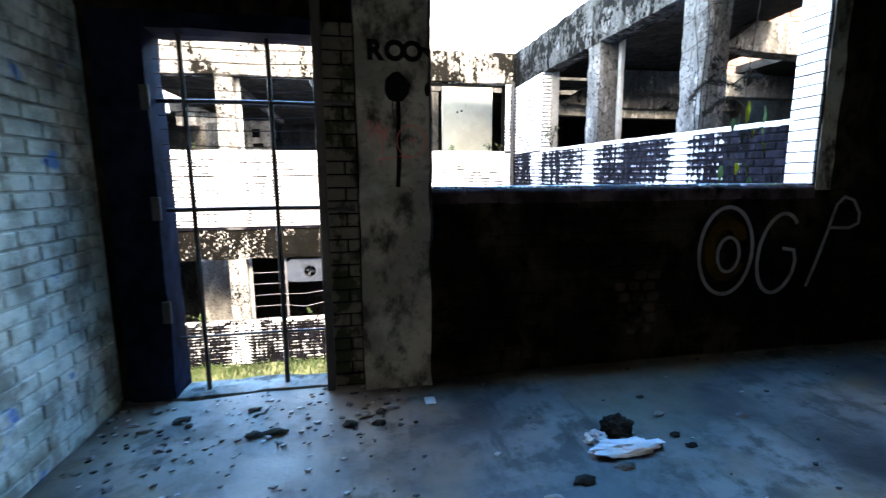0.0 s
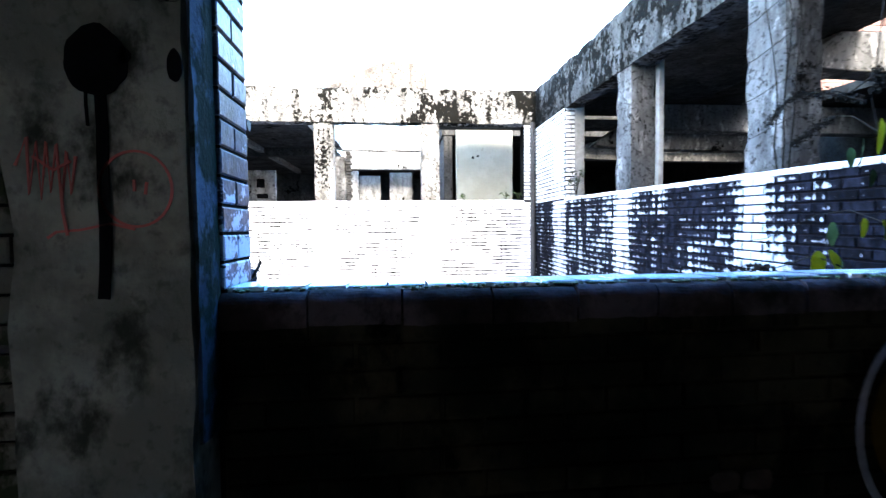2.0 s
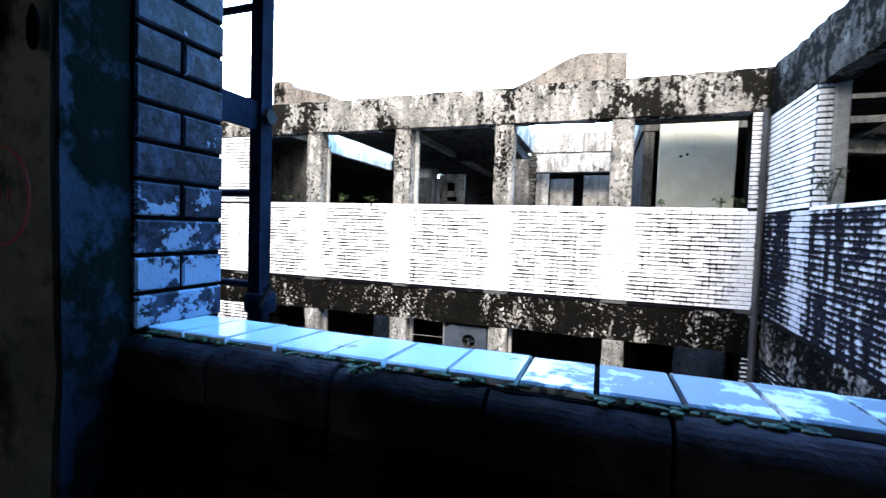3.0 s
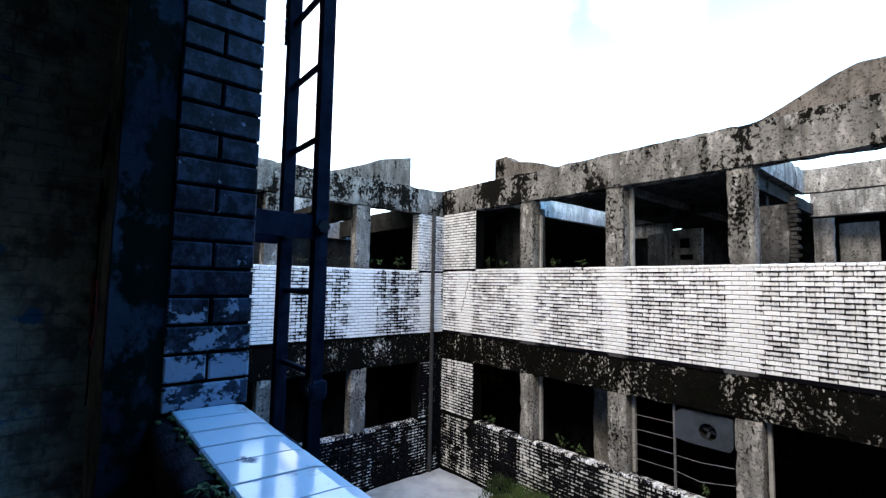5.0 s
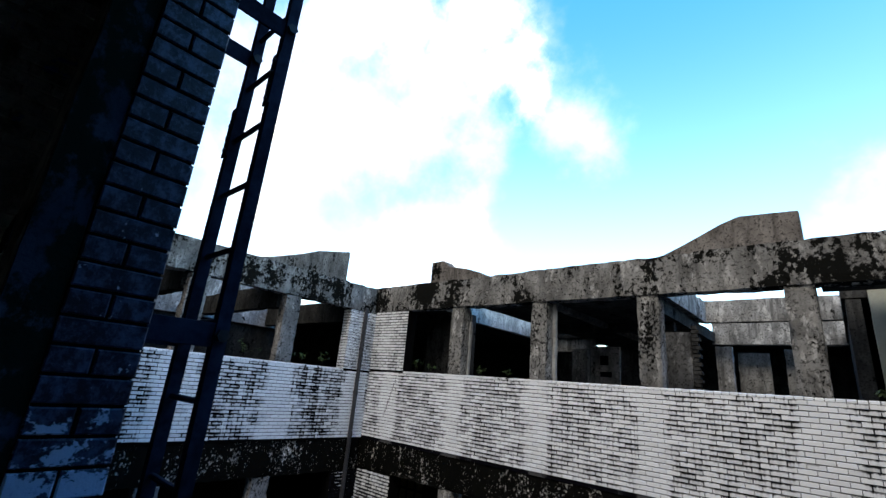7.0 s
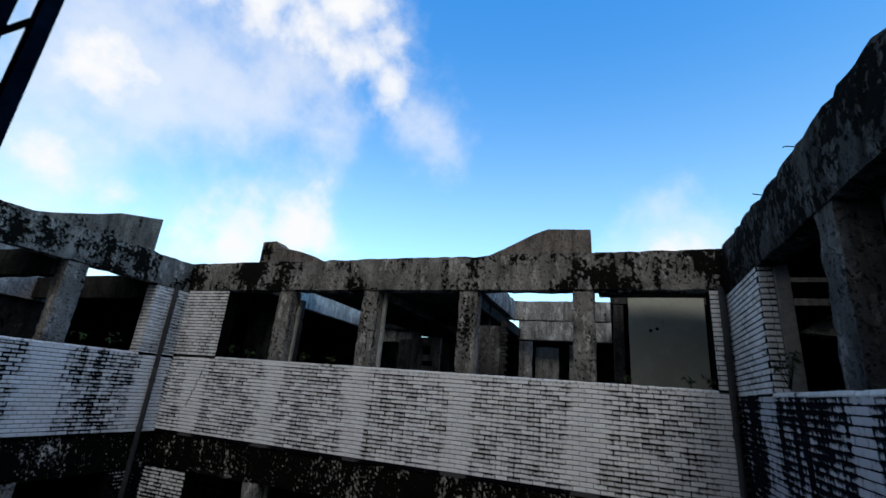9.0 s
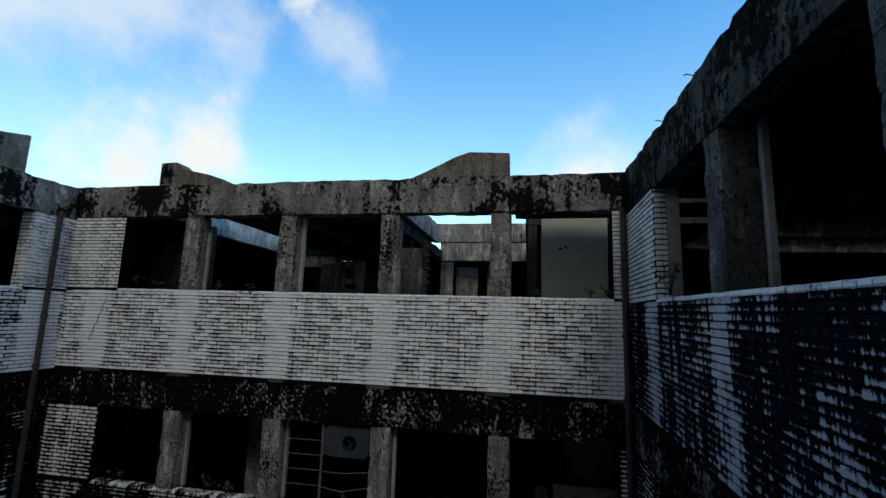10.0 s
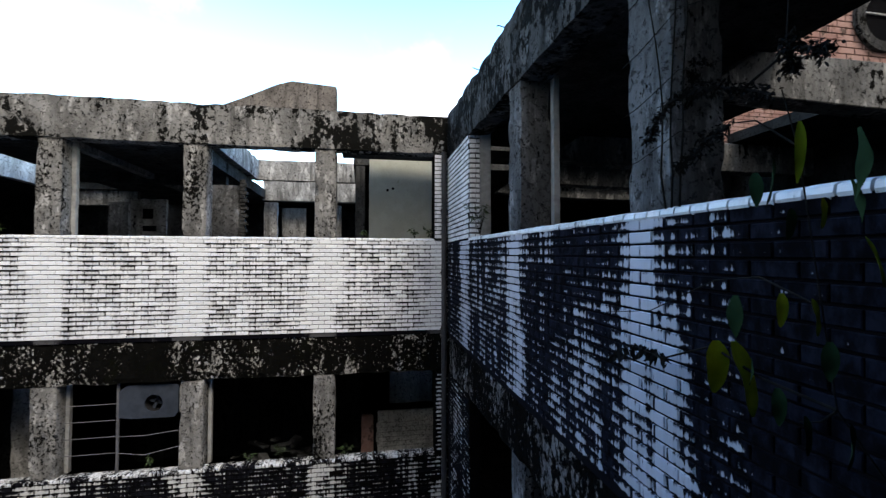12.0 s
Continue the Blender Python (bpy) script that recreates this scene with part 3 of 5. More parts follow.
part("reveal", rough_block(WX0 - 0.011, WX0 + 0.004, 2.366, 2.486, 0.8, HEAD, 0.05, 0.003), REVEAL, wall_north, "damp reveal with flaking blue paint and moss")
part("pillar_core", B(0.03, WX0 - 0.0005, 2.492, YO - 0.014, -0.2, RZ), MORTAR, wall_north)
part("outer_face", B(WX1 + 0.014, 3.69, YO - 0.2, YO - 0.014, SILL - 0.05, RZ), MORTAR, wall_north)


def brick_field(parent, mat, name, along, face, out, u0, u1, z0, z1, near=None, seed=3, bw=0.225, bh=0.072, proud=0.012, amp=0.004, limit=300):
    """Bricks on an inner wall. along: 0 on x, 1 on y; out: the sign of the face's outward way."""
    rng = random.Random(seed)
    joined = bmesh.new()
    count = 0
    i = 0
    z = z0
    while z < z1 - 0.02:
        u = u0 - (bw / 2 if i % 2 else 0)
        while u < u1 - 0.02:
            a, b = max(u, u0) + 0.005, min(u + bw, u1) - 0.005
            u += bw
            if b - a < 0.03:
                continue
            d = proud + rng.uniform(-amp, amp)
            lo, hi = sorted((face, face + out * d))
            own = near and near[0] <= a and b <= near[1] and z < near[2] and count < limit
            bm = bmesh.new() if own else joined
            c = 0.004
            zt = min(z + bh - 0.009, z1)
            outer, inner = face + out * d, face
            ring = [(a, z), (b, z), (b, zt), (a, zt)]
            ring2 = [(a + c, z + c), (b - c, z + c), (b - c, zt - c), (a + c, zt - c)]

            def at(q, w):
                return (q[0], w, q[1]) if along == 0 else (w, q[0], q[1])

            r0 = [bm.verts.new(at(q, inner)) for q in ring]
            r1 = [bm.verts.new(at(q, outer - out * c)) for q in ring]
            r2 = [bm.verts.new(at(q, outer)) for q in ring2]
            fs = [bm.faces.new(r2)]
            for k in range(4):
                j = (k + 1) % 4
                fs += [bm.faces.new((r0[k], r0[j], r1[j], r1[k])), bm.faces.new((r1[k], r1[j], r2[j], r2[k]))]
            if own:
                bmesh.ops.recalc_face_normals(bm, faces=bm.faces)
                obj(name, bm, mat, parent)
                count += 1
        z += bh
        i += 1
    if joined.verts:
        ob = obj(name + "_field", joined, mat, parent)
        tagged(ob, "courses of old bricks under flaking paint", kind="stuff")
    else:
        joined.free()


# ---- window sill, jambs ----
sill = tagged(obj("window_sill", B(WX0 - 0.01, WX1 + 0.01, YI + 0.03, YO - 0.012, SILL - 0.14, SILL - 0.014), MORTAR), "sill of glazed bullnose tiles behind a worn brick edge", "sill", kind="structure")
n_sill = 25
for k in range(n_sill):
    w = (WX1 - WX0) / n_sill
    x0, x1 = WX0 + k * w + 0.004, WX0 + (k + 1) * w - 0.004
    prof = [(2.512, SILL - 0.014), (2.512, SILL - 0.003), (2.516, SILL), (2.655, SILL - 0.004), (2.680, SILL - 0.010), (2.695, SILL - 0.024), (2.700, SILL - 0.042), (2.698, SILL - 0.075), (2.688, SILL - 0.075), (2.686, SILL - 0.03), (2.66, SILL - 0.015)]
    dz = random.uniform(-0.002, 0.002)
    bm = prism([(y, z + dz) for y, z in prof], 0, x0, x1)
    part("sill_tile", bm, SILL_TILE, sill)
x = WX0
k = 0
while x < WX1 - 0.05:
    w = min(0.23 + random.uniform(-0.012, 0.012), WX1 - x)
    top, front = SILL - 0.012 + random.uniform(-0.004, 0.003), YI - 0.012 + random.uniform(-0.004, 0.004)
    prof = [(2.506, top - 0.09), (2.506, top - 0.004), (2.500, top)] + [(front + 0.034 - 0.034 * math.sin(radians(a)), top - 0.034 + 0.034 * math.cos(radians(a))) for a in range(0, 91, 15)] + [(front, top - 0.09)]
    bm = prism(prof, 0, x + 0.003, x + w - 0.003)
    bmesh.ops.subdivide_edges(bm, edges=[e for e in bm.edges if abs(e.verts[0].co.x - e.verts[1].co.x) > 0.1], cuts=8)
    for v in bm.verts:
        v.co += Vector((0, noise.noise(v.co * 23), noise.noise(v.co * 31))) * 0.004
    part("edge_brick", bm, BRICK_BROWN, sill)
    x += w


def jamb(name, face, out, mat, label):
    """Tiles on the window's side, laid one whole and two halves in turn, from the sill to the head."""
    lo, hi = (face - 0.14, face) if out > 0 else (face, face + 0.14)
    body = tagged(obj(name, B(lo + 0.001, hi + (0.009 if out > 0 else 0), 2.494, YO - 0.006, SILL - 0.05, HEAD), MORTAR), label, "jamb", kind="structure")
    z = SILL - 0.002
    i = 0
    while z < HEAD - 0.06:
        cuts = [(2.487, YO)] if i % 2 == 0 else [(2.487, 2.582), (2.589, YO)]
        for y0, y1 in cuts:
            d = random.uniform(-0.0015, 0.0015)
            v, f = tile_verts(y1 - y0, ROW - 0.009, 0.014, 0.004)
            me = bpy.data.meshes.new("tile")
            m = Matrix.Translation((face + d, y0, z)) @ Matrix.Rotation(radians(90), 4, "Z") if out > 0 else Matrix.Translation((face + d, y1, z)) @ Matrix.Rotation(radians(-90), 4, "Z")
            me.from_pydata([tuple(m @ Vector(p)) for p in v], [], f)
            me.materials.append(mat)
            adopt(new("tile", me), body)
        z += ROW
        i += 1
    return body


jamb("window_jamb_west", WX0, 1, TILE_JAMB, "window jamb of white tiles blackened by soot")
jamb("window_jamb_east", WX1, -1, TILE_JAMB_E, "window jamb of clean white glazed tiles")
part("plaster_reveal", rough_block(WX1 + 0.005, WX1 + 0.139, YI, 2.485, SILL - 0.05, HEAD, 0.1, 0.005), PILLAR, wall_north)


# ---- ground and courtyard ----
ground = structure("ground", B(-2500, 2500, -2500, 2500, GROUND - 1.0, GROUND - 0.06), SOIL, "mossy soil ground reaching far around")
yard = structure("courtyard_floor", rough_block(XW, XE, YO, YN, GROUND - 0.06, GROUND, 0.35, 0.02), WET, "pale wet concrete courtyard floor")


def grass_patch():
    rng = random.Random(11)
    V, F = [], []
    for _ in range(7000):
        x = rng.uniform(-5.7, XE - 0.1)
        edge = 0.75 + 0.35 * noise.noise((x * 0.9, 0, 0))
        y = YN - abs(rng.gauss(0, 1)) * edge * 0.55 - 0.02
        if rng.random() < 0.10:
            y = rng.uniform(YO + 0.2, YN)
            if noise.noise((x * 0.6, y * 0.6, 4)) < 0.1:
                continue
        if y < YO + 0.05:
            continue
        mound = 0.46 * math.exp(-((YN - y) / 0.5) ** 2)
        h, a, w = rng.uniform(0.06, 0.22), rng.uniform(0, 6.28), rng.uniform(0.006, 0.014)
        dx, dy = math.cos(a) * w, math.sin(a) * w
        lx, ly = rng.uniform(-0.08, 0.08), rng.uniform(-0.10, 0.05)
        z = GROUND + mound - 0.03
        n = len(V)
        V += [(x - dx, y - dy, z), (x + dx, y + dy, z), (x + lx * 0.5 + dx * 0.6, y + ly * 0.5 + dy * 0.6, z + h * 0.65), (x + lx, y + ly, z + h)]
        F += [(n, n + 1, n + 2), (n, n + 2, n + 3)]
    me = bpy.data.meshes.new("grass")
    me.from_pydata(V, [], F)
    me.materials.append(GRASSMAT)
    tagged(new("grass", me), "green grass and weeds along the foot of the wall", "grass", kind="stuff")
    bm = bmesh.new()
    n = 60
    grid = [[bm.verts.new((-5.9 + (XE + 5.86) * i / n, YN - 0.02 - 1.1 * j / 6, GROUND - 0.05 + min(1.0, i / 8) * (0.52 + 0.08 * noise.noise((i * 0.35, 0, 2))) * math.exp(-(j / 6 * 1.1 / 0.5) ** 2) + 0.02 * noise.noise((i, j, 0)))) for j in range(7)] for i in range(n + 1)]
    for i in range(n):
        for j in range(6):
            bm.faces.new((grid[i][j], grid[i][j + 1], grid[i + 1][j + 1], grid[i + 1][j]))
    ob = obj("moss_bank", bm, SOIL)
    tagged(ob, "low mossy bank against the courtyard wall", "moss", kind="stuff")


grass_patch()

# ---- north wing ----
CN = (-5.05, -2.895, -0.765, 1.34)          # left edges of its columns
north = thing("building", ((XW + XE) / 2, YN + 1, GROUND), "derelict two-storey concrete wing with white-tiled parapets", "building", "wings round the courtyard")
ZPN = 1.855
par = part("parapet", B(XW - 0.3, XE + 0.3, YN, YN + 0.16, 0.15, ZPN - 0.02), BED_N, north, "white-tiled parapet with washed and sooty streaks")
part("moss_band", rough_block(XW - 0.3, XE + 0.3, YN + 0.012, YN + 0.3, -0.52, 0.149, 0.10, 0.012), BAND, north, "rough concrete band, black with moss and lichen")
roof_beam = part("roof_beam", rough_block(XW - 0.4, XE + 0.4, YN - 0.03, YN + 0.30, ZBEAM, ZTOP, 0.13, 0.012), BEAM_N, north, "weathered roof beam spotted with black lichen")
for x in CN:
    wide = 0.37
    col = part("column", rough_block(x, x + wide, YN + 0.005, YN + 0.33, ZPN, ZBEAM + 0.01, 0.075, 0.010), COLUMN, north)
    if x < -2:
        part("window_post", rough_block(x + wide + 0.004, x + wide + (0.08 if x > -4 else 0.05), YN + 0.24, YN + 0.32, ZPN, ZBEAM - (0 if x > -4 else 0.3), 0.07, 0.006), ALU, north)
    part("lower_column", rough_block(x, x + wide, YN + 0.02, YN + 0.33, -1.97, -0.5, 0.075, 0.012), COLUMN, north)
    if x < 1:
        part("window_post", B(x + wide + 0.004, x + wide + 0.06, YN + 0.24, YN + 0.32, -1.95, -0.53, 0.006), ALU, north)
lpar = part("lower_parapet", B(XW - 0.3, XE + 0.3, YN + 0.004, YN + 0.2, GROUND - 0.1, -1.99), MORTAR, north, "lower parapet with mossy blackened tiles")
pil_w = part("pilaster", B(XW - 0.3, -6.52, YN + 0.004, YN + 0.3, ZPN - 0.01, ZBEAM), MORTAR, north)
pil_e = part("pilaster", B(3.45, XE + 0.3, YN + 0.004, YN + 0.3, ZPN - 0.01, ZBEAM), MORTAR, north)
pil_lw = part("pilaster", B(XW - 0.3, -6.56, YN + 0.004, YN + 0.3, -1.98, -0.52), MORTAR, north)
pil_le = part("pilaster", B(3.47, XE + 0.3, YN + 0.004, YN + 0.3, -1.98, -0.52), MORTAR, north)

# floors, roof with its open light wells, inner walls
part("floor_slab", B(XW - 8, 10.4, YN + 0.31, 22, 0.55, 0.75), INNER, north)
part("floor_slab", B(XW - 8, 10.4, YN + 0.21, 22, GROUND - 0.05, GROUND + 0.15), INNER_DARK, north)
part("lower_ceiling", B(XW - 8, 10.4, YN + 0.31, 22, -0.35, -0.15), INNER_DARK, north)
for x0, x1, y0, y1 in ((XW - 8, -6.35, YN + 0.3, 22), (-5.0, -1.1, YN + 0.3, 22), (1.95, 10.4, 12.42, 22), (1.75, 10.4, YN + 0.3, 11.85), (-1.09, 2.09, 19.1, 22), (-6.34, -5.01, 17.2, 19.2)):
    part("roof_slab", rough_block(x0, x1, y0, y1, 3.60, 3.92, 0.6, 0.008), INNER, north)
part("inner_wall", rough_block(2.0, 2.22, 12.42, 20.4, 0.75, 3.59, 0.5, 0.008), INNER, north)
# the west side takes a still paler colour in place of daylight
for x0, x1, z0 in ((-6.34, -6.12, 3.45), (-1.25, -0.95, 3.93), (2.0, 2.25, 3.93)):
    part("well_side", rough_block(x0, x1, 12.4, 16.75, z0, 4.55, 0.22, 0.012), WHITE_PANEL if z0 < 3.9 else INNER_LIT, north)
part("well_wall", rough_block(-6.2, -4.4, 16.75, 17.0, 3.95, 4.58, 0.25, 0.012), INNER_LIT, north, "concrete parapet of the light well, coloured pale as lit")
part("well_wall", rough_block(-1.1, 2.1, 16.72, 17.0, 3.95, 4.58, 0.25, 0.012), INNER_LIT, north, "concrete parapet of the light well, coloured pale as lit")
part("well_beam", rough_block(-6.2, -4.6, 17.4, 17.6, 3.15, 3.85, 0.25, 0.012), INNER_LIT, north)
part("well_beam", rough_block(-1.2, 1.99, 18.4, 18.6, 3.55, 4.4, 0.25, 0.012), INNER_LIT, north)
part("ceiling_beam", rough_block(-3.0, -2.84, YN + 0.34, 19, 3.46, 3.6, 0.3, 0.006), INNER_GREY, north)
part("ceiling_beam", rough_block(-4.9, -1.2, 14.3, 14.5, 3.36, 3.6, 0.3, 0.006), INNER, north)
part("back_wall", rough_block(-7.6, -5.9, 12.25, 12.45, 0.75, 3.6, 0.4, 0.008), INNER, north)
screen = part("screen_wall", rough_block(-3.31, -2.52, 14.2, 14.32, 0.75, 2.97, 0.15, 0.010), INNER_GREY, north, "grey partition with two black plates in place of openings")
# black plates on the face stand for the dark inside the openings
part("square_hole_plate", B(-3.03, -2.81, 14.17, 14.19, 2.48, 2.72, 0.003), SPRAY_BLACK, screen)
part("slot_plate", B(-3.03, -2.73, 14.17, 14.19, 2.18, 2.31, 0.003), SPRAY_BLACK, screen)
part("back_wall", rough_block(-4.3, -3.45, 16.2, 16.4, 0.75, 3.1, 0.2, 0.01), INNER_LIT, north)
part("back_wall", rough_block(XW - 8, 10.4, 20.5, 20.7, 0.75, 3.6, 0.6, 0.008), INNER, north)
part("stub_wall", rough_block(-0.98, -0.39, 12.30, 12.5, 0.75, 3.05, 0.10, 0.012), COLUMN_E, north, "broken pale tiled wall stub")
for k in range(16):
    part("brick", rough_block(-0.385, -0.385 + (0.115 if k % 2 else 0.15), 12.31, 12.49, 1.90 + 0.08 * k, 1.972 + 0.08 * k, 0.06, 0.005), INNER, north)
for x0, x1, z1 in ((-0.66, 0.17, 3.37), (0.52, 1.41, 3.5)):
    part("door_panel", rough_block(x0, x1, 19.0, 19.08, 0.75, z1, 0.2, 0.008), INNER_GREY, north)
part("stub_wall", rough_block(-0.99, -0.56, 17.6, 17.8, 0.75, 3.4, 0.10, 0.012), INNER_LIT, north)
part("inner_column", rough_block(-5.1, -4.5, 16.8, 17.0, 0.75, 3.2, 0.2, 0.01), INNER_PATCHY, north)
part("cream_wall", rough_block(2.30, XE, 12.22, 12.4, 0.75, 3.72, 0.3, 0.005), CREAM, north, "cream plastered wall with two black discs in place of holes")
# black discs stand for the dark of two small holes
for hx in (2.70, 2.82):
    bm = bmesh.new()
    bmesh.ops.create_cone(bm, cap_ends=True, segments=10, radius1=0.035, radius2=0.03, depth=0.03, matrix=Matrix.Translation((hx, 12.225, 3.02 + (hx - 2.70) * 0.3)) @ Matrix.Rotation(radians(90), 4, "X"))
    part("socket_hole_disc", bm, SPRAY_BLACK, north)
part("end_wall", B(XW - 8.2, XW - 8, YN, 22, GROUND, 3.9), INNER, north)
part("rear_wall", B(XW - 8.2, 10.6, 22, 22.2, GROUND, 3.7), INNER, north)
part("lower_back_wall", rough_block(-7.6, -4.3, 13.2, 13.4, GROUND, -0.35, 0.4, 0.008), INNER, north)
part("lower_back_wall", rough_block(-3.2, 2.2, 14.2, 14.4, GROUND, -0.35, 0.4, 0.008), INNER, north)
panel = part("lower_panel", B(2.50, XE, 11.92, 12.0, GROUND, -1.70), WHITE_PANEL, north, "pale broken partition of narrow boards")
for k in range(14):
    z = GROUND + 0.16 + 0.098 * k
    part("board", rough_block(2.46 + 0.10 * abs(noise.noise((k * 0.7, 2, 1))), XE, 11.885, 11.918, z, z + 0.092, 0.15, 0.004), WHITE_PANEL, panel)
part("lower_panel", rough_block(2.75, XE, 12.1, 12.2, -1.60, -0.35, 0.2, 0.01), WHITE_PANEL, north)
part("brick_stub", rough_block(2.16, 2.41, 11.8, 11.98, GROUND, -1.72, 0.08, 0.015), BRICK_RED, north)
part("lower_back_wall", rough_block(-10.6, -7.61, 13.2, 13.4, GROUND, -0.35, 0.4, 0.008), INNER, north)
win = part("rear_window", B(-9.40, -7.98, 13.17, 13.195, -1.86, -1.06), MORTAR, north, "small old window with opaque panes coloured pale for daylight")
# opaque panes: the daylight behind them is put into their pale yellow
for k in range(4):
    for z0 in (-1.82, -1.44):
        x0 = -9.36 + 0.34 * k
        part("pane", B(x0, x0 + 0.30, 13.155, 13.168, z0, z0 + 0.33, 0.002), DAYLIT_PANE, win)
for k in range(5):
    part("window_bar", B(-9.385 + 0.34 * k - 0.015, -9.385 + 0.34 * k + 0.015, 13.13, 13.154, -1.86, -1.06, 0.003), IRON, win)
part("lower_partition", rough_block(-3.95, -3.1, 11.6, 11.7, GROUND, -0.35, 0.2, 0.008), INNER_GREY, north)

# raised gables on the roofs
def gable(parent, pts, axis, a, b):
    bm = prism(pts, axis, a, b)
    bmesh.ops.bevel(bm, geom=list(bm.edges), offset=0.015, segments=1, affect="EDGES")
    return part("gable", bm, GABLE, parent, "curved concrete gable rising above the roof beam")


gable(north, [(1.61, 3.9), (1.59, 5.26), (0.66, 5.32), (0.35, 5.22), (-0.4, 4.86), (-1.0, 4.6), (-1.7, 4.4), (-2.3, 4.3), (-2.3, 3.9)], 1, 12.25, 12.6)
gable(north, [(-7.39, 3.9), (-7.39, 5.22), (-6.92, 5.23), (-6.65, 5.02), (-6.0, 4.88), (-5.5, 4.72), (-5.0, 4.5), (-4.6, 4.35), (-4.6, 3.9)], 1, 11.95, 12.35)

# fan box and guard bars in a lower bay
fan = thing("fan_box", (-1.28, YN + 0.2, -1.09), "grey metal panel with a round fan opening in the window bars", "fan")
bm = bmesh.new()
R, seg = 0.135, 24
cx, cz, x0, x1, z0, z1 = -1.17, -0.86, -1.68, -0.80, -1.10, -0.56
loops = []
for y in (YN + 0.09, YN + 0.12):
    inner, outer = [], []
    for k in range(seg):
        a = 2 * math.pi * (k + 0.5) / seg
        dx, dz = math.cos(a), math.sin(a)
        t = min((x1 - cx) / dx if dx > 0 else (x0 - cx) / dx, (z1 - cz) / dz if dz > 0 else (z0 - cz) / dz)
        inner.append(bm.verts.new((cx + R * dx, y, cz + R * dz)))
        outer.append(bm.verts.new((cx + t * dx, y, cz + t * dz)))
    loops.append((inner, outer))
(fi, fo), (bi, bo) = loops
for k in range(seg):
    j = (k + 1) % seg
    for quad in ((fi[k], fi[j], fo[j], fo[k]), (bi[j], bi[k], bo[k], bo[j]), (fo[k], fo[j], bo[j], bo[k]), (fi[j], fi[k], bi[k], bi[j])):
        bm.faces.new(quad)
bmesh.ops.recalc_face_normals(bm, faces=bm.faces)
part("panel", bm, PLASTIC, fan)
bm = bmesh.new()
bmesh.ops.create_cone(bm, cap_ends=False, segments=20, radius1=0.135, radius2=0.135, depth=0.16, matrix=Matrix.Translation((cx, YN + 0.18, cz)) @ Matrix.Rotation(radians(90), 4, "X"))
part("housing", bm, IRON, fan)
for k in range(4):
    bm = B(-0.03, 0.03, -0.006, 0.006, 0.02, 0.12, 0.003)
    bmesh.ops.transform(bm, verts=bm.verts, matrix=Matrix.Translation((cx, YN + 0.2, cz)) @ Matrix.Rotation(radians(90 * k + 20), 4, "Y") @ Matrix.Rotation(radians(25), 4, "Z"))
    part("fan_blade", bm, PLASTIC, fan)
guard = thing("window_guard", (-1.7, YN + 0.12, -1.97), "thin bent iron guard bars in the lower window", "window guard")
part("upright", B(-1.72, -1.68, YN + 0.10, YN + 0.13, -1.97, -0.53, 0.004), BAR, guard)
for z in (-0.86, -1.12, -1.38, -1.64):
    part("bar", tube([(-2.47, YN + 0.115, z), (-2.1, YN + 0.115, z + 0.005), (-1.70, YN + 0.115, z + 0.01)], 0.007, 6), BAR, guard)
for z, d in ((-1.38, 0.0), (-1.64, -0.05)):
    part("bar", tube([(-1.70, YN + 0.115, z), (-1.3, YN + 0.10, z + d), (-0.80, YN + 0.115, z + 0.05)], 0.007, 6), BAR, guard)

# ---- east wing ----
east = thing("building", (XE + 1, 6, GROUND), "derelict concrete wing with a sooty tiled parapet, its shade painted in", "building", "wings round the courtyard")
ZPE = 1.80
epar = part("parapet", B(XE, XE + 0.16, YO - 0.02, YN - 0.004, 0.10, ZPE - 0.02), BED_E, east, "tiled parapet with algae streaks, darkened further for shade")
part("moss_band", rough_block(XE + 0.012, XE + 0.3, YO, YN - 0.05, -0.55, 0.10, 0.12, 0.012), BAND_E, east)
ebeam = part("roof_beam", rough_block(XE - 0.02, XE + 0.3, YO, YN - 0.04, ZBEAM - 0.08, ZTOP, 0.13, 0.014), BEAM_E, east, "roof beam in a darker copy of the concrete, for shade")
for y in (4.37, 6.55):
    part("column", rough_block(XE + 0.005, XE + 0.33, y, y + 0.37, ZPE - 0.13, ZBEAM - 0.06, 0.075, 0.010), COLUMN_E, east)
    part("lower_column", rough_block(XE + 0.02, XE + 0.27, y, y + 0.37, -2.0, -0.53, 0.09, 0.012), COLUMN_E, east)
    if y > 5:
        part("window_post", B(XE + 0.335, XE + 0.40, y - 0.05, y + 0.03, ZPE, ZBEAM - 0.1, 0.006), ALU, east)
epil = part("pilaster", B(XE + 0.004, XE + 0.16, 8.68, YN, ZPE - 0.02, ZBEAM), MORTAR, east)
elpil = part("pilaster", B(XE + 0.004, XE + 0.16, 8.68, YN, -2.0, -0.54), MORTAR, east)
part("window_post", B(XE + 0.17, XE + 0.32, 8.65, 8.73, ZPE, ZBEAM - 0.06, 0.006), ALU, east)
elpar = part("lower_parapet", B(XE + 0.004, XE + 0.2, YO, YN, GROUND - 0.1, -2.0), MORTAR, east)
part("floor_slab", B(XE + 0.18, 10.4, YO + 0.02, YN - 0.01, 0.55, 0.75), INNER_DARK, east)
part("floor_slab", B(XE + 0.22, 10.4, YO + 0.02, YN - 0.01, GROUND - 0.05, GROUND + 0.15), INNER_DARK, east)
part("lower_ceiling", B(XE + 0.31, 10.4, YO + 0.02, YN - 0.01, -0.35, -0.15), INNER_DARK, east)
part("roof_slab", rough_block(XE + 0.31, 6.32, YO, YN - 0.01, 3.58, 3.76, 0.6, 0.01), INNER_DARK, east)
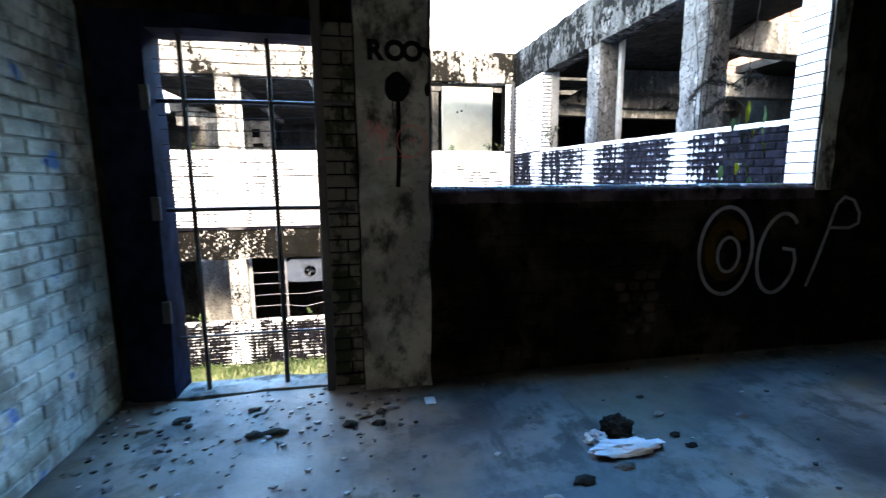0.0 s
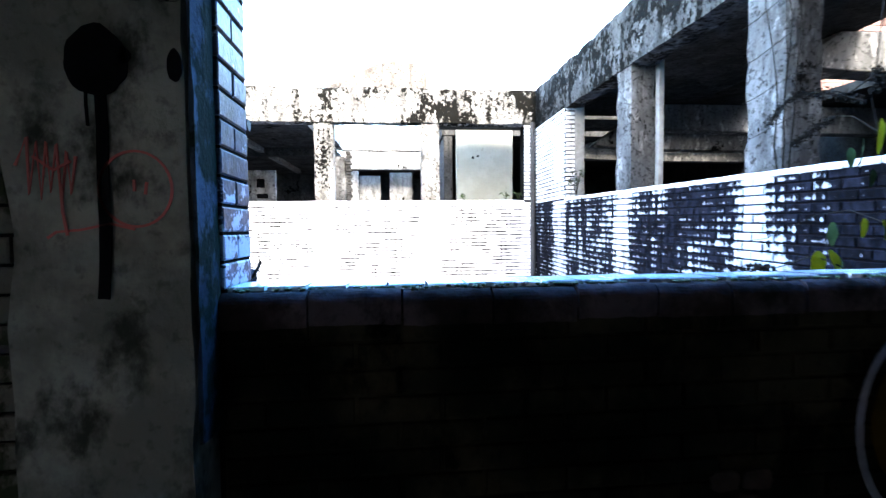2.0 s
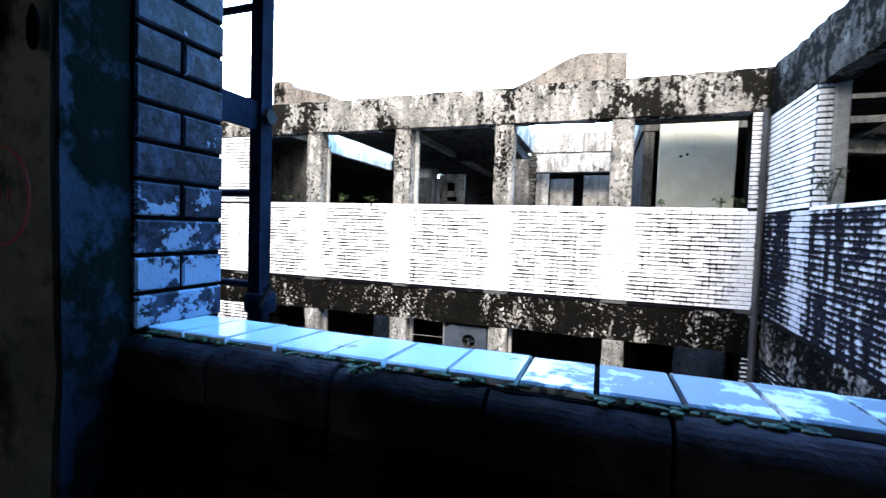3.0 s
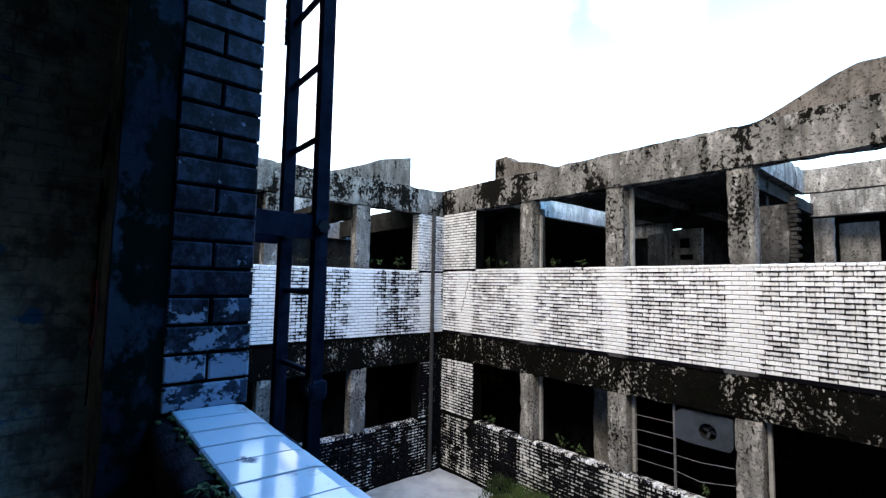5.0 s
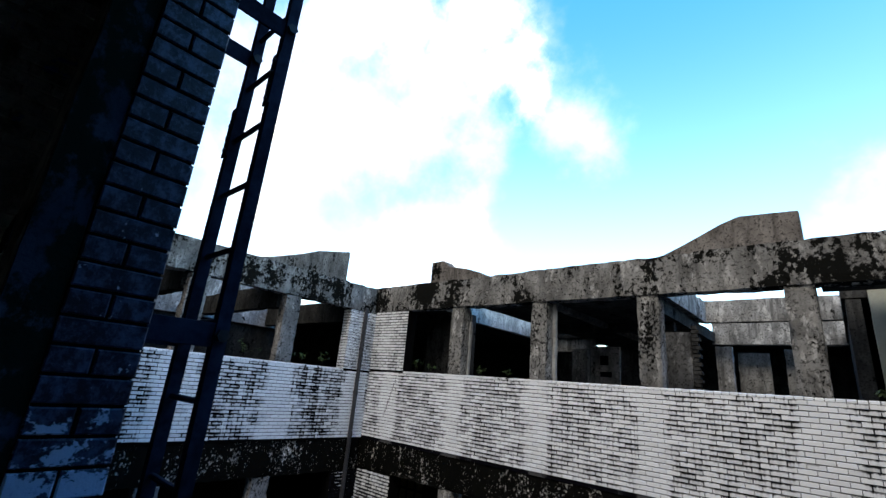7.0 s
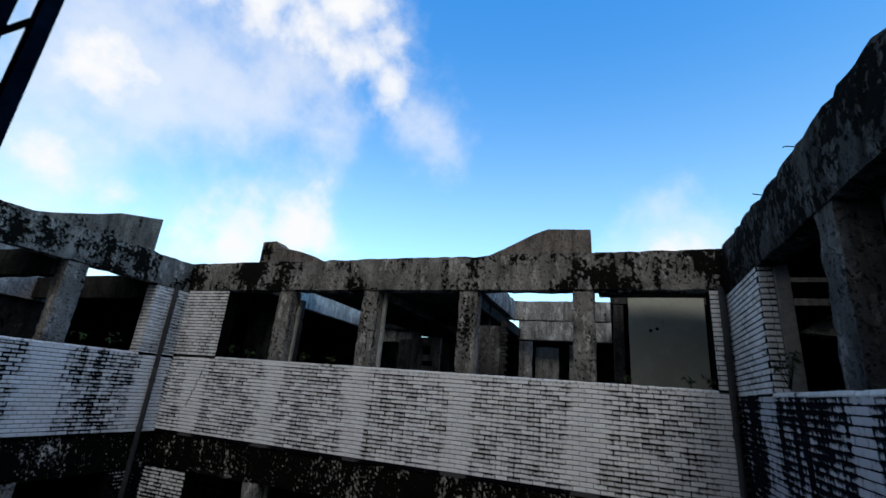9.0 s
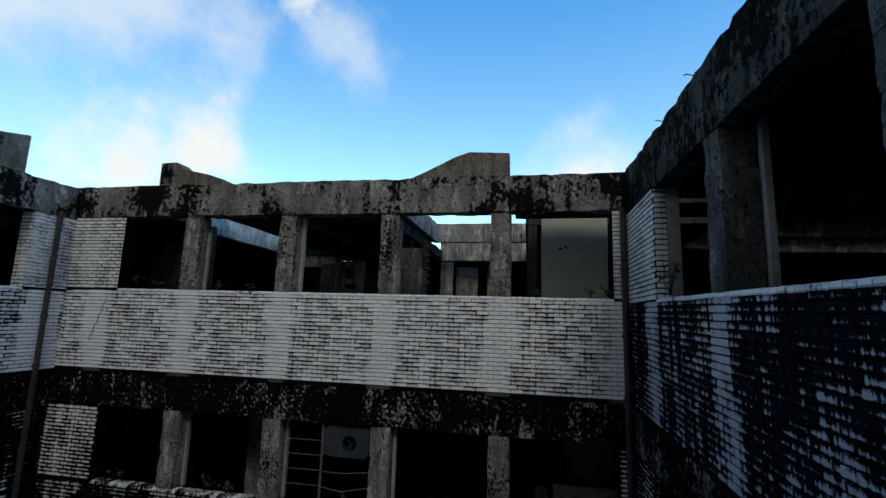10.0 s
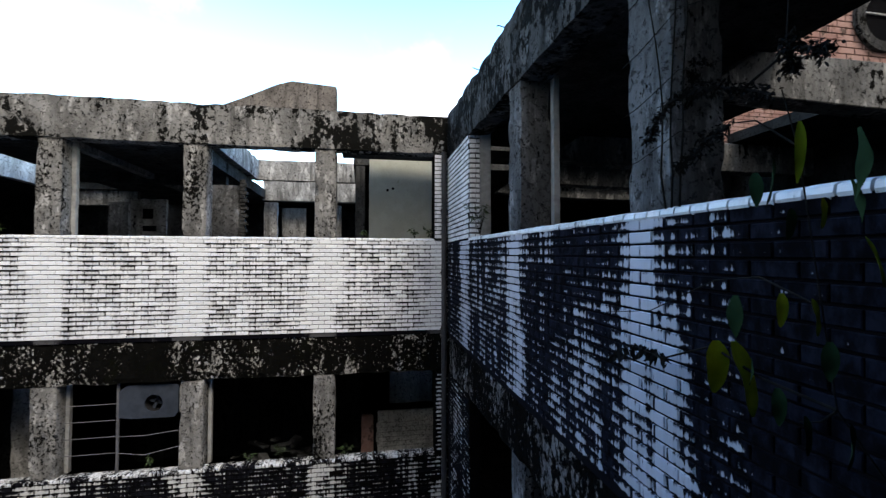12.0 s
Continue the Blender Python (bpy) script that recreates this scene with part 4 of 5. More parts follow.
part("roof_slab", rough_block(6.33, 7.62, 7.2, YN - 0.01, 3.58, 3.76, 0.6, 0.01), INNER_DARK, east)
# this slab is added only to cut the daylight in the interior
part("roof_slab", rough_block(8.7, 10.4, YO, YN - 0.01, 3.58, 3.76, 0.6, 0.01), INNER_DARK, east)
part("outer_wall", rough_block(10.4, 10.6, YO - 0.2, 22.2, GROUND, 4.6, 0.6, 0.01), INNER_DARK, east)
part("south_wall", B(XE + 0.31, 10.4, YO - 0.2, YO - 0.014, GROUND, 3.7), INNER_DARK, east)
def haunched_beam(y, tip):
    """A deep cross beam whose end towards the courtyard tapers to a point, its faces chipped."""
    bm = prism([(tip, 3.15), (tip + 0.03, 3.20), (tip + 0.55, 3.55), (tip + 1.6, 3.56), (10.4, 3.55), (10.4, 3.04), (tip + 2.2, 3.05), (tip + 0.7, 3.09)], 1, y - 0.15, y + 0.15)
    bmesh.ops.bevel(bm, geom=list(bm.edges), offset=0.012, segments=1, affect="EDGES")
    part("cross_beam", bm, INNER_PATCHY, east, "tapered concrete cross beam with pale patches")


for y, tip in ((4.1, 5.5), (6.3, 5.5), (9.4, 5.2), (11.3, 5.3), (13.0, 5.4)):
    haunched_beam(y, tip)


def brick_gable(y, x0):
    """A red brick gable on a cross beam, with a round window in a plastered ring."""
    wall = part("brick_gable", B(x0, 10.3, y + 0.02, y + 0.13, 3.55, 4.9), MORTAR, east, "faded red brick gable with a round window")
    return wall


gables = [brick_gable(6.3, 6.1), brick_gable(9.4, 7.6)]


def ring_window(y):
    bm = bmesh.new()
    cx, cz, n = 7.78, 4.10, 28
    prof = [(0.25, 0.0), (0.25, -0.05), (0.36, -0.05), (0.36, 0.0)]
    rings = []
    for k in range(n):
        a = 2 * math.pi * k / n
        rings.append([bm.verts.new((cx + r * math.cos(a), y + d, cz + r * math.sin(a))) for r, d in prof])
    for k in range(n):
        j = (k + 1) % n
        for q in range(3):
            bm.faces.new((rings[k][q], rings[k][q + 1], rings[j][q + 1], rings[j][q]))
    bmesh.ops.recalc_face_normals(bm, faces=bm.faces)
    part("round_window_surround", bm, BEAM_E, east)
    # a black disc paints the dark of the round opening
    bm = bmesh.new()
    bmesh.ops.create_cone(bm, cap_ends=True, segments=28, radius1=0.25, radius2=0.25, depth=0.02, matrix=Matrix.Translation((cx, y - 0.012, cz)) @ Matrix.Rotation(radians(90), 4, "X"))
    part("round_window_dark_disc", bm, SPRAY_BLACK, east)
    bm = tube([(cx - 0.24, y - 0.04, cz + 0.05), (cx + 0.24, y - 0.04, cz + 0.05)], 0.012, 6)
    part("round_window_bar", bm, ALU, east)


ring_window(6.30)

# ---- west wing ----
west = thing("building", (XW - 1, 6, GROUND), "derelict concrete wing with spotted white-tiled parapet", "building", "wings round the courtyard")
ZPW = 1.80
wpar = part("parapet", B(XW - 0.16, XW, YO, YN - 0.004, 0.12, ZPW - 0.02), MORTAR, west, "white-tiled parapet with black algae spots")
part("moss_band", rough_block(XW - 0.3, XW - 0.012, YO, YN - 0.03, -0.60, 0.12, 0.12, 0.012), BAND, west)
part("roof_beam", rough_block(XW - 0.3, XW + 0.02, YO, YN - 0.04, ZBEAM - 0.05, ZTOP - 0.04, 0.14, 0.016), BEAM_N, west)
for y in (3.25, 5.42, 7.58):
    part("column", rough_block(XW - 0.3, XW - 0.005, y, y + 0.40, ZPW, ZBEAM - 0.04, 0.085, 0.012), COLUMN, west)
    part("lower_column", rough_block(XW - 0.3, XW - 0.02, y, y + 0.42, -2.1, -0.58, 0.085, 0.012), COLUMN, west)
wpil = part("pilaster", B(XW - 0.3, XW - 0.004, 9.48, YN, ZPW - 0.02, ZBEAM), MORTAR, west)
wlpil = part("pilaster", B(XW - 0.3, XW - 0.004, 9.55, YN, -2.1, -0.59), MORTAR, west)
wlpar = part("lower_parapet", B(XW - 0.2, XW - 0.004, YO, YN, GROUND - 0.1, -2.12), MORTAR, west)
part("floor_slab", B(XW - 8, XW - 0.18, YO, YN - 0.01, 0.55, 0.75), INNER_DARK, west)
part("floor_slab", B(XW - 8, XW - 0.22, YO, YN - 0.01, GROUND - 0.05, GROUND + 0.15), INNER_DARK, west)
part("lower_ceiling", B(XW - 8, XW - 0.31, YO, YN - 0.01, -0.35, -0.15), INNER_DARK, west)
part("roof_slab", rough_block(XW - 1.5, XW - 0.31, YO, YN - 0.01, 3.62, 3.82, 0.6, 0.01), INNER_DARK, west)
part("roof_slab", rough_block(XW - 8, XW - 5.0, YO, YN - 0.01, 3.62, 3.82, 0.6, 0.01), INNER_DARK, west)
part("well_wall", rough_block(XW - 5.2, XW - 5.0, YO, YN - 0.01, 3.0, 4.3, 0.25, 0.01), INNER_LIT, west, "inner parapet behind the open roof, coloured pale as lit")
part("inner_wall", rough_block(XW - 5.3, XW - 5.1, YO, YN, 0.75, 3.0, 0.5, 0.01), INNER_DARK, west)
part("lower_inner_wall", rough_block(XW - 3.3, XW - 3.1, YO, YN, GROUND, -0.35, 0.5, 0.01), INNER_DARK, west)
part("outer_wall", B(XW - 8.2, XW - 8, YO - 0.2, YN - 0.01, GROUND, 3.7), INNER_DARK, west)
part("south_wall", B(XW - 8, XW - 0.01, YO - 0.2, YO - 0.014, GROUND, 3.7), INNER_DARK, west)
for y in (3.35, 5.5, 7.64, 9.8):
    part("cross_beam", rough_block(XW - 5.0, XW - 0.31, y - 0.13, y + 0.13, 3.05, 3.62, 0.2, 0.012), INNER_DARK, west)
gable(west, [(6.6, 3.9), (7.0, 4.25), (7.6, 4.42), (8.4, 4.72), (8.9, 4.95), (9.95, 5.20), (9.95, 3.9)], 0, XW - 1.55, XW - 1.1)

# ---- outside of the room's own wing ----
south = thing("building", (0, 0, GROUND), "own wing of the derelict building with the window and barred doorway", "building", "wings round the courtyard")
part("lower_wall", B(XW, XE + 0.01, YO - 0.2, YO - 0.014, GROUND - 0.1, -0.2), MORTAR, south)
part("outer_wall", B(XW, RX0 - 0.2, YO - 0.2, YO - 0.014, -0.2, RZ), MORTAR, south)
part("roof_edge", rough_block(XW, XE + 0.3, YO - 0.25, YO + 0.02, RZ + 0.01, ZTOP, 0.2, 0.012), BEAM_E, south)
part("roof", B(XW, XE + 6, RY0 - 0.2, YO - 0.26, RZ + 0.26, RZ + 0.4), INNER_DARK, south)

# ---- drain pipes ----
def drain_pipe(x, y, label):
    p = thing("drain_pipe", (x, y, GROUND), label, "drain pipe", "drain pipes")
    part("pipe", tube([(x, y, GROUND), (x, y, -0.5), (x, y, 1.8), (x, y, 3.42)], 0.05, 12), PIPE, p)
    for z in (-1.4, 0.2, 1.2, 2.3):
        part("collar", tube([(x, y, z), (x, y, z + 0.09)], 0.062, 12), PIPE, p)
        part("clip", B(x - 0.07, x + 0.07, y - 0.012, y + 0.012, z + 0.03, z + 0.06), IRON, p)
    return p


drain_pipe(XW + 0.075, 9.92, "old dark drain pipe beside the tiled corner")
drain_pipe(XE - 0.08, YN - 0.085, "dark drain pipe in the corner of the courtyard")

# reinforcement left sticking out of the east beam
for k, (y, z) in enumerate(((7.1, 4.06), (5.3, 4.07), (8.2, 4.05))):
    tagged(obj("reinforcing_bar", tube([(XE + 0.05, y, z), (XE - 0.04, y - 0.01, z + 0.015), (XE - 0.07, y - 0.02, z + 0.01 * k)], 0.006, 6), IRON), "rusty reinforcing bar sticking out of the roof beam", "bar", "bars in the roof beam")
tagged(obj("dry_twig", tube([(-0.05, YO - 0.01, 3.66), (0.05, 2.85, 3.62), (0.14, 2.93, 3.68), (0.25, 2.97, 3.70)], 0.004, 5), TWIG), "thin dry twig hanging from the roof edge", "twig")

# ---- ladder ----
ladder = thing("ladder", (0.2, 2.93, GROUND), "dark blue rusted steel ladder fixed to the outer wall", "ladder")
LX0, LX1, LY = 0.03, 0.335, 2.93
for x in (LX0, LX1):
    prof = [(-0.02, -0.022), (0.02, -0.022), (0.02, 0.022), (0.014, 0.022), (0.014, -0.016), (-0.014, -0.016), (-0.014, 0.022), (-0.02, 0.022)]
    bm = bmesh.new()
    lo, hi = [[bm.verts.new((x + a, LY + b, z)) for a, b in prof] for z in (GROUND, 4.9)]
    for k in range(8):
        bm.faces.new((lo[k], lo[(k + 1) % 8], hi[(k + 1) % 8], hi[k]))
    bm.faces.new(lo[::-1])
    bm.faces.new(hi)
    part("rail", bm, STEEL, ladder)
    for z in (0.40, 1.66, 2.93):
        part("bracket", B(x - 0.006, x + 0.006, YO - 0.013, LY + 0.02, z - 0.04, z + 0.04, 0.003), STEEL, ladder)
        bm = bmesh.new()
        bmesh.ops.create_cone(bm, cap_ends=True, segments=6, radius1=0.022, radius2=0.022, depth=0.02, matrix=Matrix.Translation((x + 0.028, LY, z)) @ Matrix.Rotation(radians(90), 4, "Y"))
        part("bolt", bm, IRON, ladder)
z = -3.06
while z < 4.8:
    part("rung", tube([(LX0 + 0.02, LY, z), (LX1 - 0.02, LY, z)], 0.011, 8), STEEL, ladder)
    z += 0.265

# splice plates with their bolts, and the clamp of an old cable on the outer rail
for x, z0 in ((LX1, 2.56), (LX0, 2.42)):
    plate = part("splice_plate", B(x - 0.026, x + 0.026, LY - 0.030, LY - 0.0225, z0, z0 + 0.24, 0.002), STEEL, ladder)
    for k in range(4):
        bm = bmesh.new()
        bmesh.ops.create_cone(bm, cap_ends=True, segments=6, radius1=0.012, radius2=0.010, depth=0.008, matrix=Matrix.Translation((x, LY - 0.033, z0 + 0.03 + 0.06 * k)) @ Matrix.Rotation(radians(90), 4, "X"))
        part("bolt", bm, IRON, plate)
clamp = part("clamp", rough_block(LX1 - 0.03, LX1 + 0.04, LY - 0.035, LY + 0.035, 1.10, 1.16, 0.018, 0.010), STEEL, ladder, "rusted clamp on the ladder rail")
part("cable_end", tube([(LX1 + 0.03, LY - 0.03, 1.12), (LX1 + 0.06, LY - 0.05, 1.15), (LX1 + 0.075, LY - 0.04, 1.19), (LX1 + 0.06, LY - 0.03, 1.16)], 0.006, 6), IRON, clamp)

# ---- barred doorway ----
door = thing("barred_gate", ((DX0 + DX1) / 2, 2.55, 0), "black iron bar gate set in the doorway", "gate")
for x in (-0.85, -0.42):
    part("upright_bar", tube([(x, 2.55, 0.0), (x + 0.003, 2.55, 1.0), (x, 2.55, DTOP)], 0.014, 8), IRON, door)
for z, r in ((0.32, 0.008), (1.035, 0.013), (1.60, 0.012)):
    part("cross_bar", tube([(DX0, 2.55, z), (-0.5, 2.55, z + 0.004), (DX1, 2.55, z)], r, 8), IRON, door)
for k, z in enumerate((1.22, 1.30, 1.38, 1.46, 1.53, 1.67, 1.74, 1.81, 1.88)):
    part("wire", tube([(DX0, 2.56, z), (-0.55, 2.562, z - 0.006 - 0.003 * (k % 3)), (DX1, 2.56, z)], 0.003, 5), IRON, door)
part("stile", B(DX1 - 0.03, DX1 + 0.015, 2.40, 2.455, 0.0, RZ - 0.3, 0.004), IRON, door)
for z in (1.035, 1.60):
    part("bolt_bar", tube([(DX1 - 0.02, 2.43, z), (DX1 + 0.16, 2.43, z - 0.01)], 0.010, 6), IRON, door)
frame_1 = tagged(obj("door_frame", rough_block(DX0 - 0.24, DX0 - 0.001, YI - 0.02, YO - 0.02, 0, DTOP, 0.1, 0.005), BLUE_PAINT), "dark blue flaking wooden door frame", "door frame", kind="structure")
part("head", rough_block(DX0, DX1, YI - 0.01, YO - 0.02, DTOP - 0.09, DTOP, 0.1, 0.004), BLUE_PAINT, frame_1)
part("stop", B(DX1 - 0.028, DX1 - 0.001, YI + 0.04, YI + 0.10, 0, DTOP - 0.092, 0.003), IRON, frame_1)
for z in (0.5, 1.05, 1.6):
    part("hinge", B(DX0 - 0.03, DX0 + 0.012, YI - 0.035, YI - 0.022, z - 0.06, z + 0.06, 0.003), IRON, frame_1)
part("threshold", rough_block(DX0 - 0.32, DX1 + 0.02, YI, YO - 0.02, -0.2, 0.012, 0.1, 0.008), PILLAR, frame_1)

# ---- graffiti ----
def stroke(points, width, mat, name, face, label, out=0.004):
    """A sprayed line on a wall that looks to -y: a thin raised film."""
    bm = bmesh.new()
    P = [Vector((x, 0, z)) for x, z in points]
    rings = []
    for i, p in enumerate(P):
        d = (P[min(i + 1, len(P) - 1)] - P[max(i - 1, 0)]).normalized()
        nrm = Vector((-d.z, 0, d.x)) * width / 2 * (0.85 + 0.3 * abs(noise.noise(p * 9)))
        rings.append([bm.verts.new((p.x + k * nrm.x, face - w, p.z + k * nrm.z)) for k, w in ((1, out), (-1, out), (-1, out - 0.003), (1, out - 0.003))])
    for r0, r1 in zip(rings, rings[1:]):
        for k in range(4):
            bm.faces.new((r0[k], r0[(k + 1) % 4], r1[(k + 1) % 4], r1[k]))
    bm.faces.new(rings[0])
    bm.faces.new(rings[-1][::-1])
    bmesh.ops.recalc_face_normals(bm, faces=bm.faces)
    return tagged(obj(name, bm, mat), label, "graffiti")


def oval(cx, cz, rx, rz, a0=0, a1=360, n=40, tilt=0.0):
    pts = []
    for k in range(n + 1):
        a = radians(a0 + (a1 - a0) * k / n)
        x, z = rx * math.cos(a), rz * math.sin(a)
        pts.append((cx + x + tilt * z, cz + z))
    return pts


GF = YI - 0.014
stroke(oval(2.40, 0.71, 0.20, 0.29, 0, 360), 0.026, SPRAY_WHITE, "graffiti_letter", GF, "white sprayed letter O on the dark brick wall")
stroke(oval(2.42, 0.685, 0.082, 0.115, 0, 360), 0.022, SPRAY_WHITE, "graffiti_letter", GF, "white sprayed inner ring of the letter O")
stroke(oval(2.40, 0.72, 0.125, 0.17, 20, 330), 0.085, SPRAY_YELLOW, "graffiti_fill", GF, "dull yellow fill inside the sprayed O", 0.003)
stroke(oval(2.81, 0.68, 0.16, 0.27, 48, 330, 30, 0.1) + [(2.95, 0.63), (2.93, 0.70), (2.84, 0.715)], 0.026, SPRAY_WHITE, "graffiti_letter", GF, "white sprayed letter G on the dark brick wall")
stroke([(3.06, 0.44), (3.12, 0.60), (3.19, 0.82), (3.24, 1.0), (3.30, 1.055), (3.38, 1.03), (3.44, 0.94), (3.44, 0.87), (3.36, 0.84), (3.21, 0.845)], 0.022, SPRAY_WHITE, "graffiti_letter", GF, "white sprayed letter P on the dark brick wall")
patch = thing("paint_patch", (1.76, GF, 0.18), "faded pink paint flaking off a patch of the dark bricks", "paint")
rng = random.Random(55)
for row in range(6):
    for k in range(3):
        if rng.random() < 0.12:
            continue
        x, z, w = 1.61 + 0.10 * k + (0.03 if row % 2 else 0), 0.185 + 0.072 * row, rng.uniform(0.07, 0.098)
        outline = [(x + w / 2 + w / 2 * math.copysign(abs(math.cos(t)) ** 0.5, math.cos(t)) * rng.uniform(0.85, 1), z + 0.031 + 0.031 * math.copysign(abs(math.sin(t)) ** 0.5, math.sin(t)) * rng.uniform(0.8, 1)) for t in [2 * math.pi * i / 18 for i in range(18)]]
        part("paint_flake", prism(outline, 1, GF - 0.003, GF + 0.004), PINK, patch)
PF = 2.352
def blot(x, z, rx, up, down):
    """A sprayed blot: a thin film with an uneven rim."""
    pts = []
    for k in range(32):
        t = 2 * math.pi * k / 32
        d = 1 + 0.10 * noise.noise((math.cos(t) * 2 + x, math.sin(t) * 2, 3))
        pts.append((x + rx * d * math.cos(t), z + (up if math.sin(t) > 0 else down) * d * math.sin(t)))
    tagged(obj("graffiti_blot", prism(pts, 1, PF - 0.005, PF - 0.002), SPRAY_BLACK), "black sprayed blot on the grey pillar", "graffiti")


blot(0.245, 1.655, 0.064, 0.085, 0.065)
blot(0.303, 1.675, 0.013, 0.016, 0.014)
blot(0.405, 1.652, 0.016, 0.04, 0.03)
stroke([(0.250, 1.62), (0.252, 1.52), (0.249, 1.42), (0.250, 1.3), (0.246, 1.22), (0.240, 1.15)], 0.027, SPRAY_BLACK, "graffiti_drip", PF, "black sprayed line running down the pillar")
stroke([(0.222, 1.62), (0.221, 1.57), (0.223, 1.525)], 0.007, SPRAY_BLACK, "graffiti_drip", PF, "black sprayed line running down the pillar")


def lettering(text, x, z, size, mat, face, label):
    cu = bpy.data.curves.new("lettering", "FONT")
    cu.body, cu.size, cu.extrude = text, size, 0.001
    cu.offset = 0.007
    tmp = bpy.data.objects.new("lettering", cu)
    scene.collection.objects.link(tmp)
    dg = bpy.context.evaluated_depsgraph_get()
    me = bpy.data.meshes.new_from_object(tmp.evaluated_get(dg))
    bpy.data.objects.remove(tmp)
    me.transform(Matrix.Translation((x, face - 0.004, z)) @ Matrix.Rotation(radians(90), 4, "X"))
    me.materials.clear()
    me.materials.append(mat)
    return tagged(new("graffiti_word", me), label, "graffiti")


for ch, x in zip("ROOa", (0.095, 0.185, 0.275, 0.365)):
    lettering(ch, x, 1.80, 0.13, SPRAY_BLACK, PF, "black sprayed letter on the grey pillar")
zigzag = [(0.075, 1.44), (0.10, 1.50), (0.10, 1.38), (0.118, 1.49), (0.124, 1.37), (0.138, 1.49), (0.143, 1.385), (0.158, 1.485), (0.164, 1.36), (0.178, 1.47), (0.184, 1.38), (0.196, 1.46)]
marks = [zigzag, [(0.11, 1.46), (0.15, 1.43), (0.185, 1.45)], oval(0.315, 1.39, 0.075, 0.082), [(0.163, 1.40), (0.165, 1.34), (0.172, 1.29)],
         [(0.132, 1.285), (0.15, 1.298), (0.20, 1.302), (0.26, 1.315), (0.31, 1.302)], [(0.312, 1.41), (0.312, 1.385)], [(0.338, 1.405), (0.334, 1.378)]]
for pts in marks:
    stroke(pts, 0.006, SPRAY_RED, "graffiti_scribble", PF, "faint red scribble on the grey pillar")

# ---- things on the floor ----
def crumple(name, at, size, mat, label, cat, seed, n=3):
    bm = bmesh.new()
    bmesh.ops.create_icosphere(bm, subdivisions=n, radius=1)
    off = Vector((seed * 3.1, seed * 1.7, 0))
    for v in bm.verts:
        p = v.co.copy()
        d = 1 + 0.55 * noise.noise(p * 1.6 + off) + 0.35 * noise.noise(p * 4 + off)
        v.co = Vector((p.x * size[0] * d, p.y * size[1] * d, max(-0.25, p.z) * size[2] * d))
    low = min(v.co.z for v in bm.verts)
    bmesh.ops.translate(bm, verts=bm.verts, vec=(at[0], at[1], at[2] - low))
    return tagged(obj(name, bm, mat), label, cat)


crumple("rag", (1.16, 1.56, 0.003), (0.15, 0.05, 0.03), PAPER, "crumpled dirty white rag on the floor", "rag", 1, 4)
crumple("rag", (1.06, 1.66, 0.003), (0.05, 0.04, 0.03), PAPER, "small crumpled pale scrap on the floor", "rag", 2)
crumple("old_shoe", (1.19, 1.70, 0.003), (0.07, 0.055, 0.055), CLOTHDARK, "dark crushed lump like an old shoe", "shoe", 3, 4)
bm = rough_block(0.345, 0.405, 2.13, 2.21, 0.002, 0.012, 0.02, 0.003)
tagged(obj("paper_scrap", bm, PAPER), "torn piece of pale paper on the floor", "paper")
for k in range(46):
    rng = random.Random(100 + k)
    if k < 26:
        x, y = rng.uniform(RX0 + 0.05, 0.2), rng.uniform(1.9, 2.42)
    else:
        x, y = rng.uniform(RX0 + 0.1, 3.4), rng.uniform(0.6, 2.38)
    s = rng.uniform(0.008, 0.028)
    crumple("debris", (x, y, 0.001), (s * rng.uniform(0.8, 2.0), s, s * 0.6), rng.choice((RUBBLE, RUBBLE, PILLAR, CLOTHDARK)), "small crumb of fallen plaster on the floor", "debris", k, 2)

def moss_line():
    """Moss in the joint between the sill tiles and the brick edge, and a small weed on it."""
    rng = random.Random(31)
    bm = bmesh.new()
    for _ in range(420):
        x = rng.uniform(WX0, WX1)
        if noise.noise((x * 6, 1, 0)) < -0.1:
            continue
        y, s = rng.gauss(2.508, 0.008), rng.uniform(0.003, 0.008)
        bmesh.ops.create_icosphere(bm, subdivisions=1, radius=s, matrix=Matrix.Translation((x, y, SILL - 0.008)) @ Matrix.Diagonal((1.4, 1.0, 0.7, 1)))
    tagged(obj("moss", bm, GRASSMAT), "dark green moss in the joint of the sill", "moss", kind="stuff")


moss_line()

# rubble heaps in the lower rooms
def rubble_heap(x, y, z, rx, ry, h, n, seed):
    rng = random.Random(seed)
    bm = bmesh.new()
    for _ in range(n):
        a, r = rng.uniform(0, 6.28), math.sqrt(rng.random())
        px, py = x + rx * r * math.cos(a), y + ry * r * math.sin(a)
        s = rng.uniform(0.05, 0.2)
        m = Matrix.Translation((px, py, z + h * (1 - r) * rng.random() + 0.04)) @ Euler((rng.uniform(-0.5, 0.5), rng.uniform(-0.5, 0.5), rng.uniform(0, 3))).to_matrix().to_4x4() @ Matrix.Diagonal((s * rng.uniform(1, 4), s, s * 0.35, 1))
        bmesh.ops.create_cube(bm, size=1, matrix=m)
    tagged(obj("rubble_heap", bm, RUBBLE), "heap of broken boards and rubble in a dark room", "rubble", kind="stuff")


rubble_heap(-4.0, 12.2, GROUND + 0.15, 1.0, 0.8, 1.0, 160, 1)
rubble_heap(0.3, 12.4, GROUND + 0.15, 1.6, 0.9, 1.2, 220, 2)


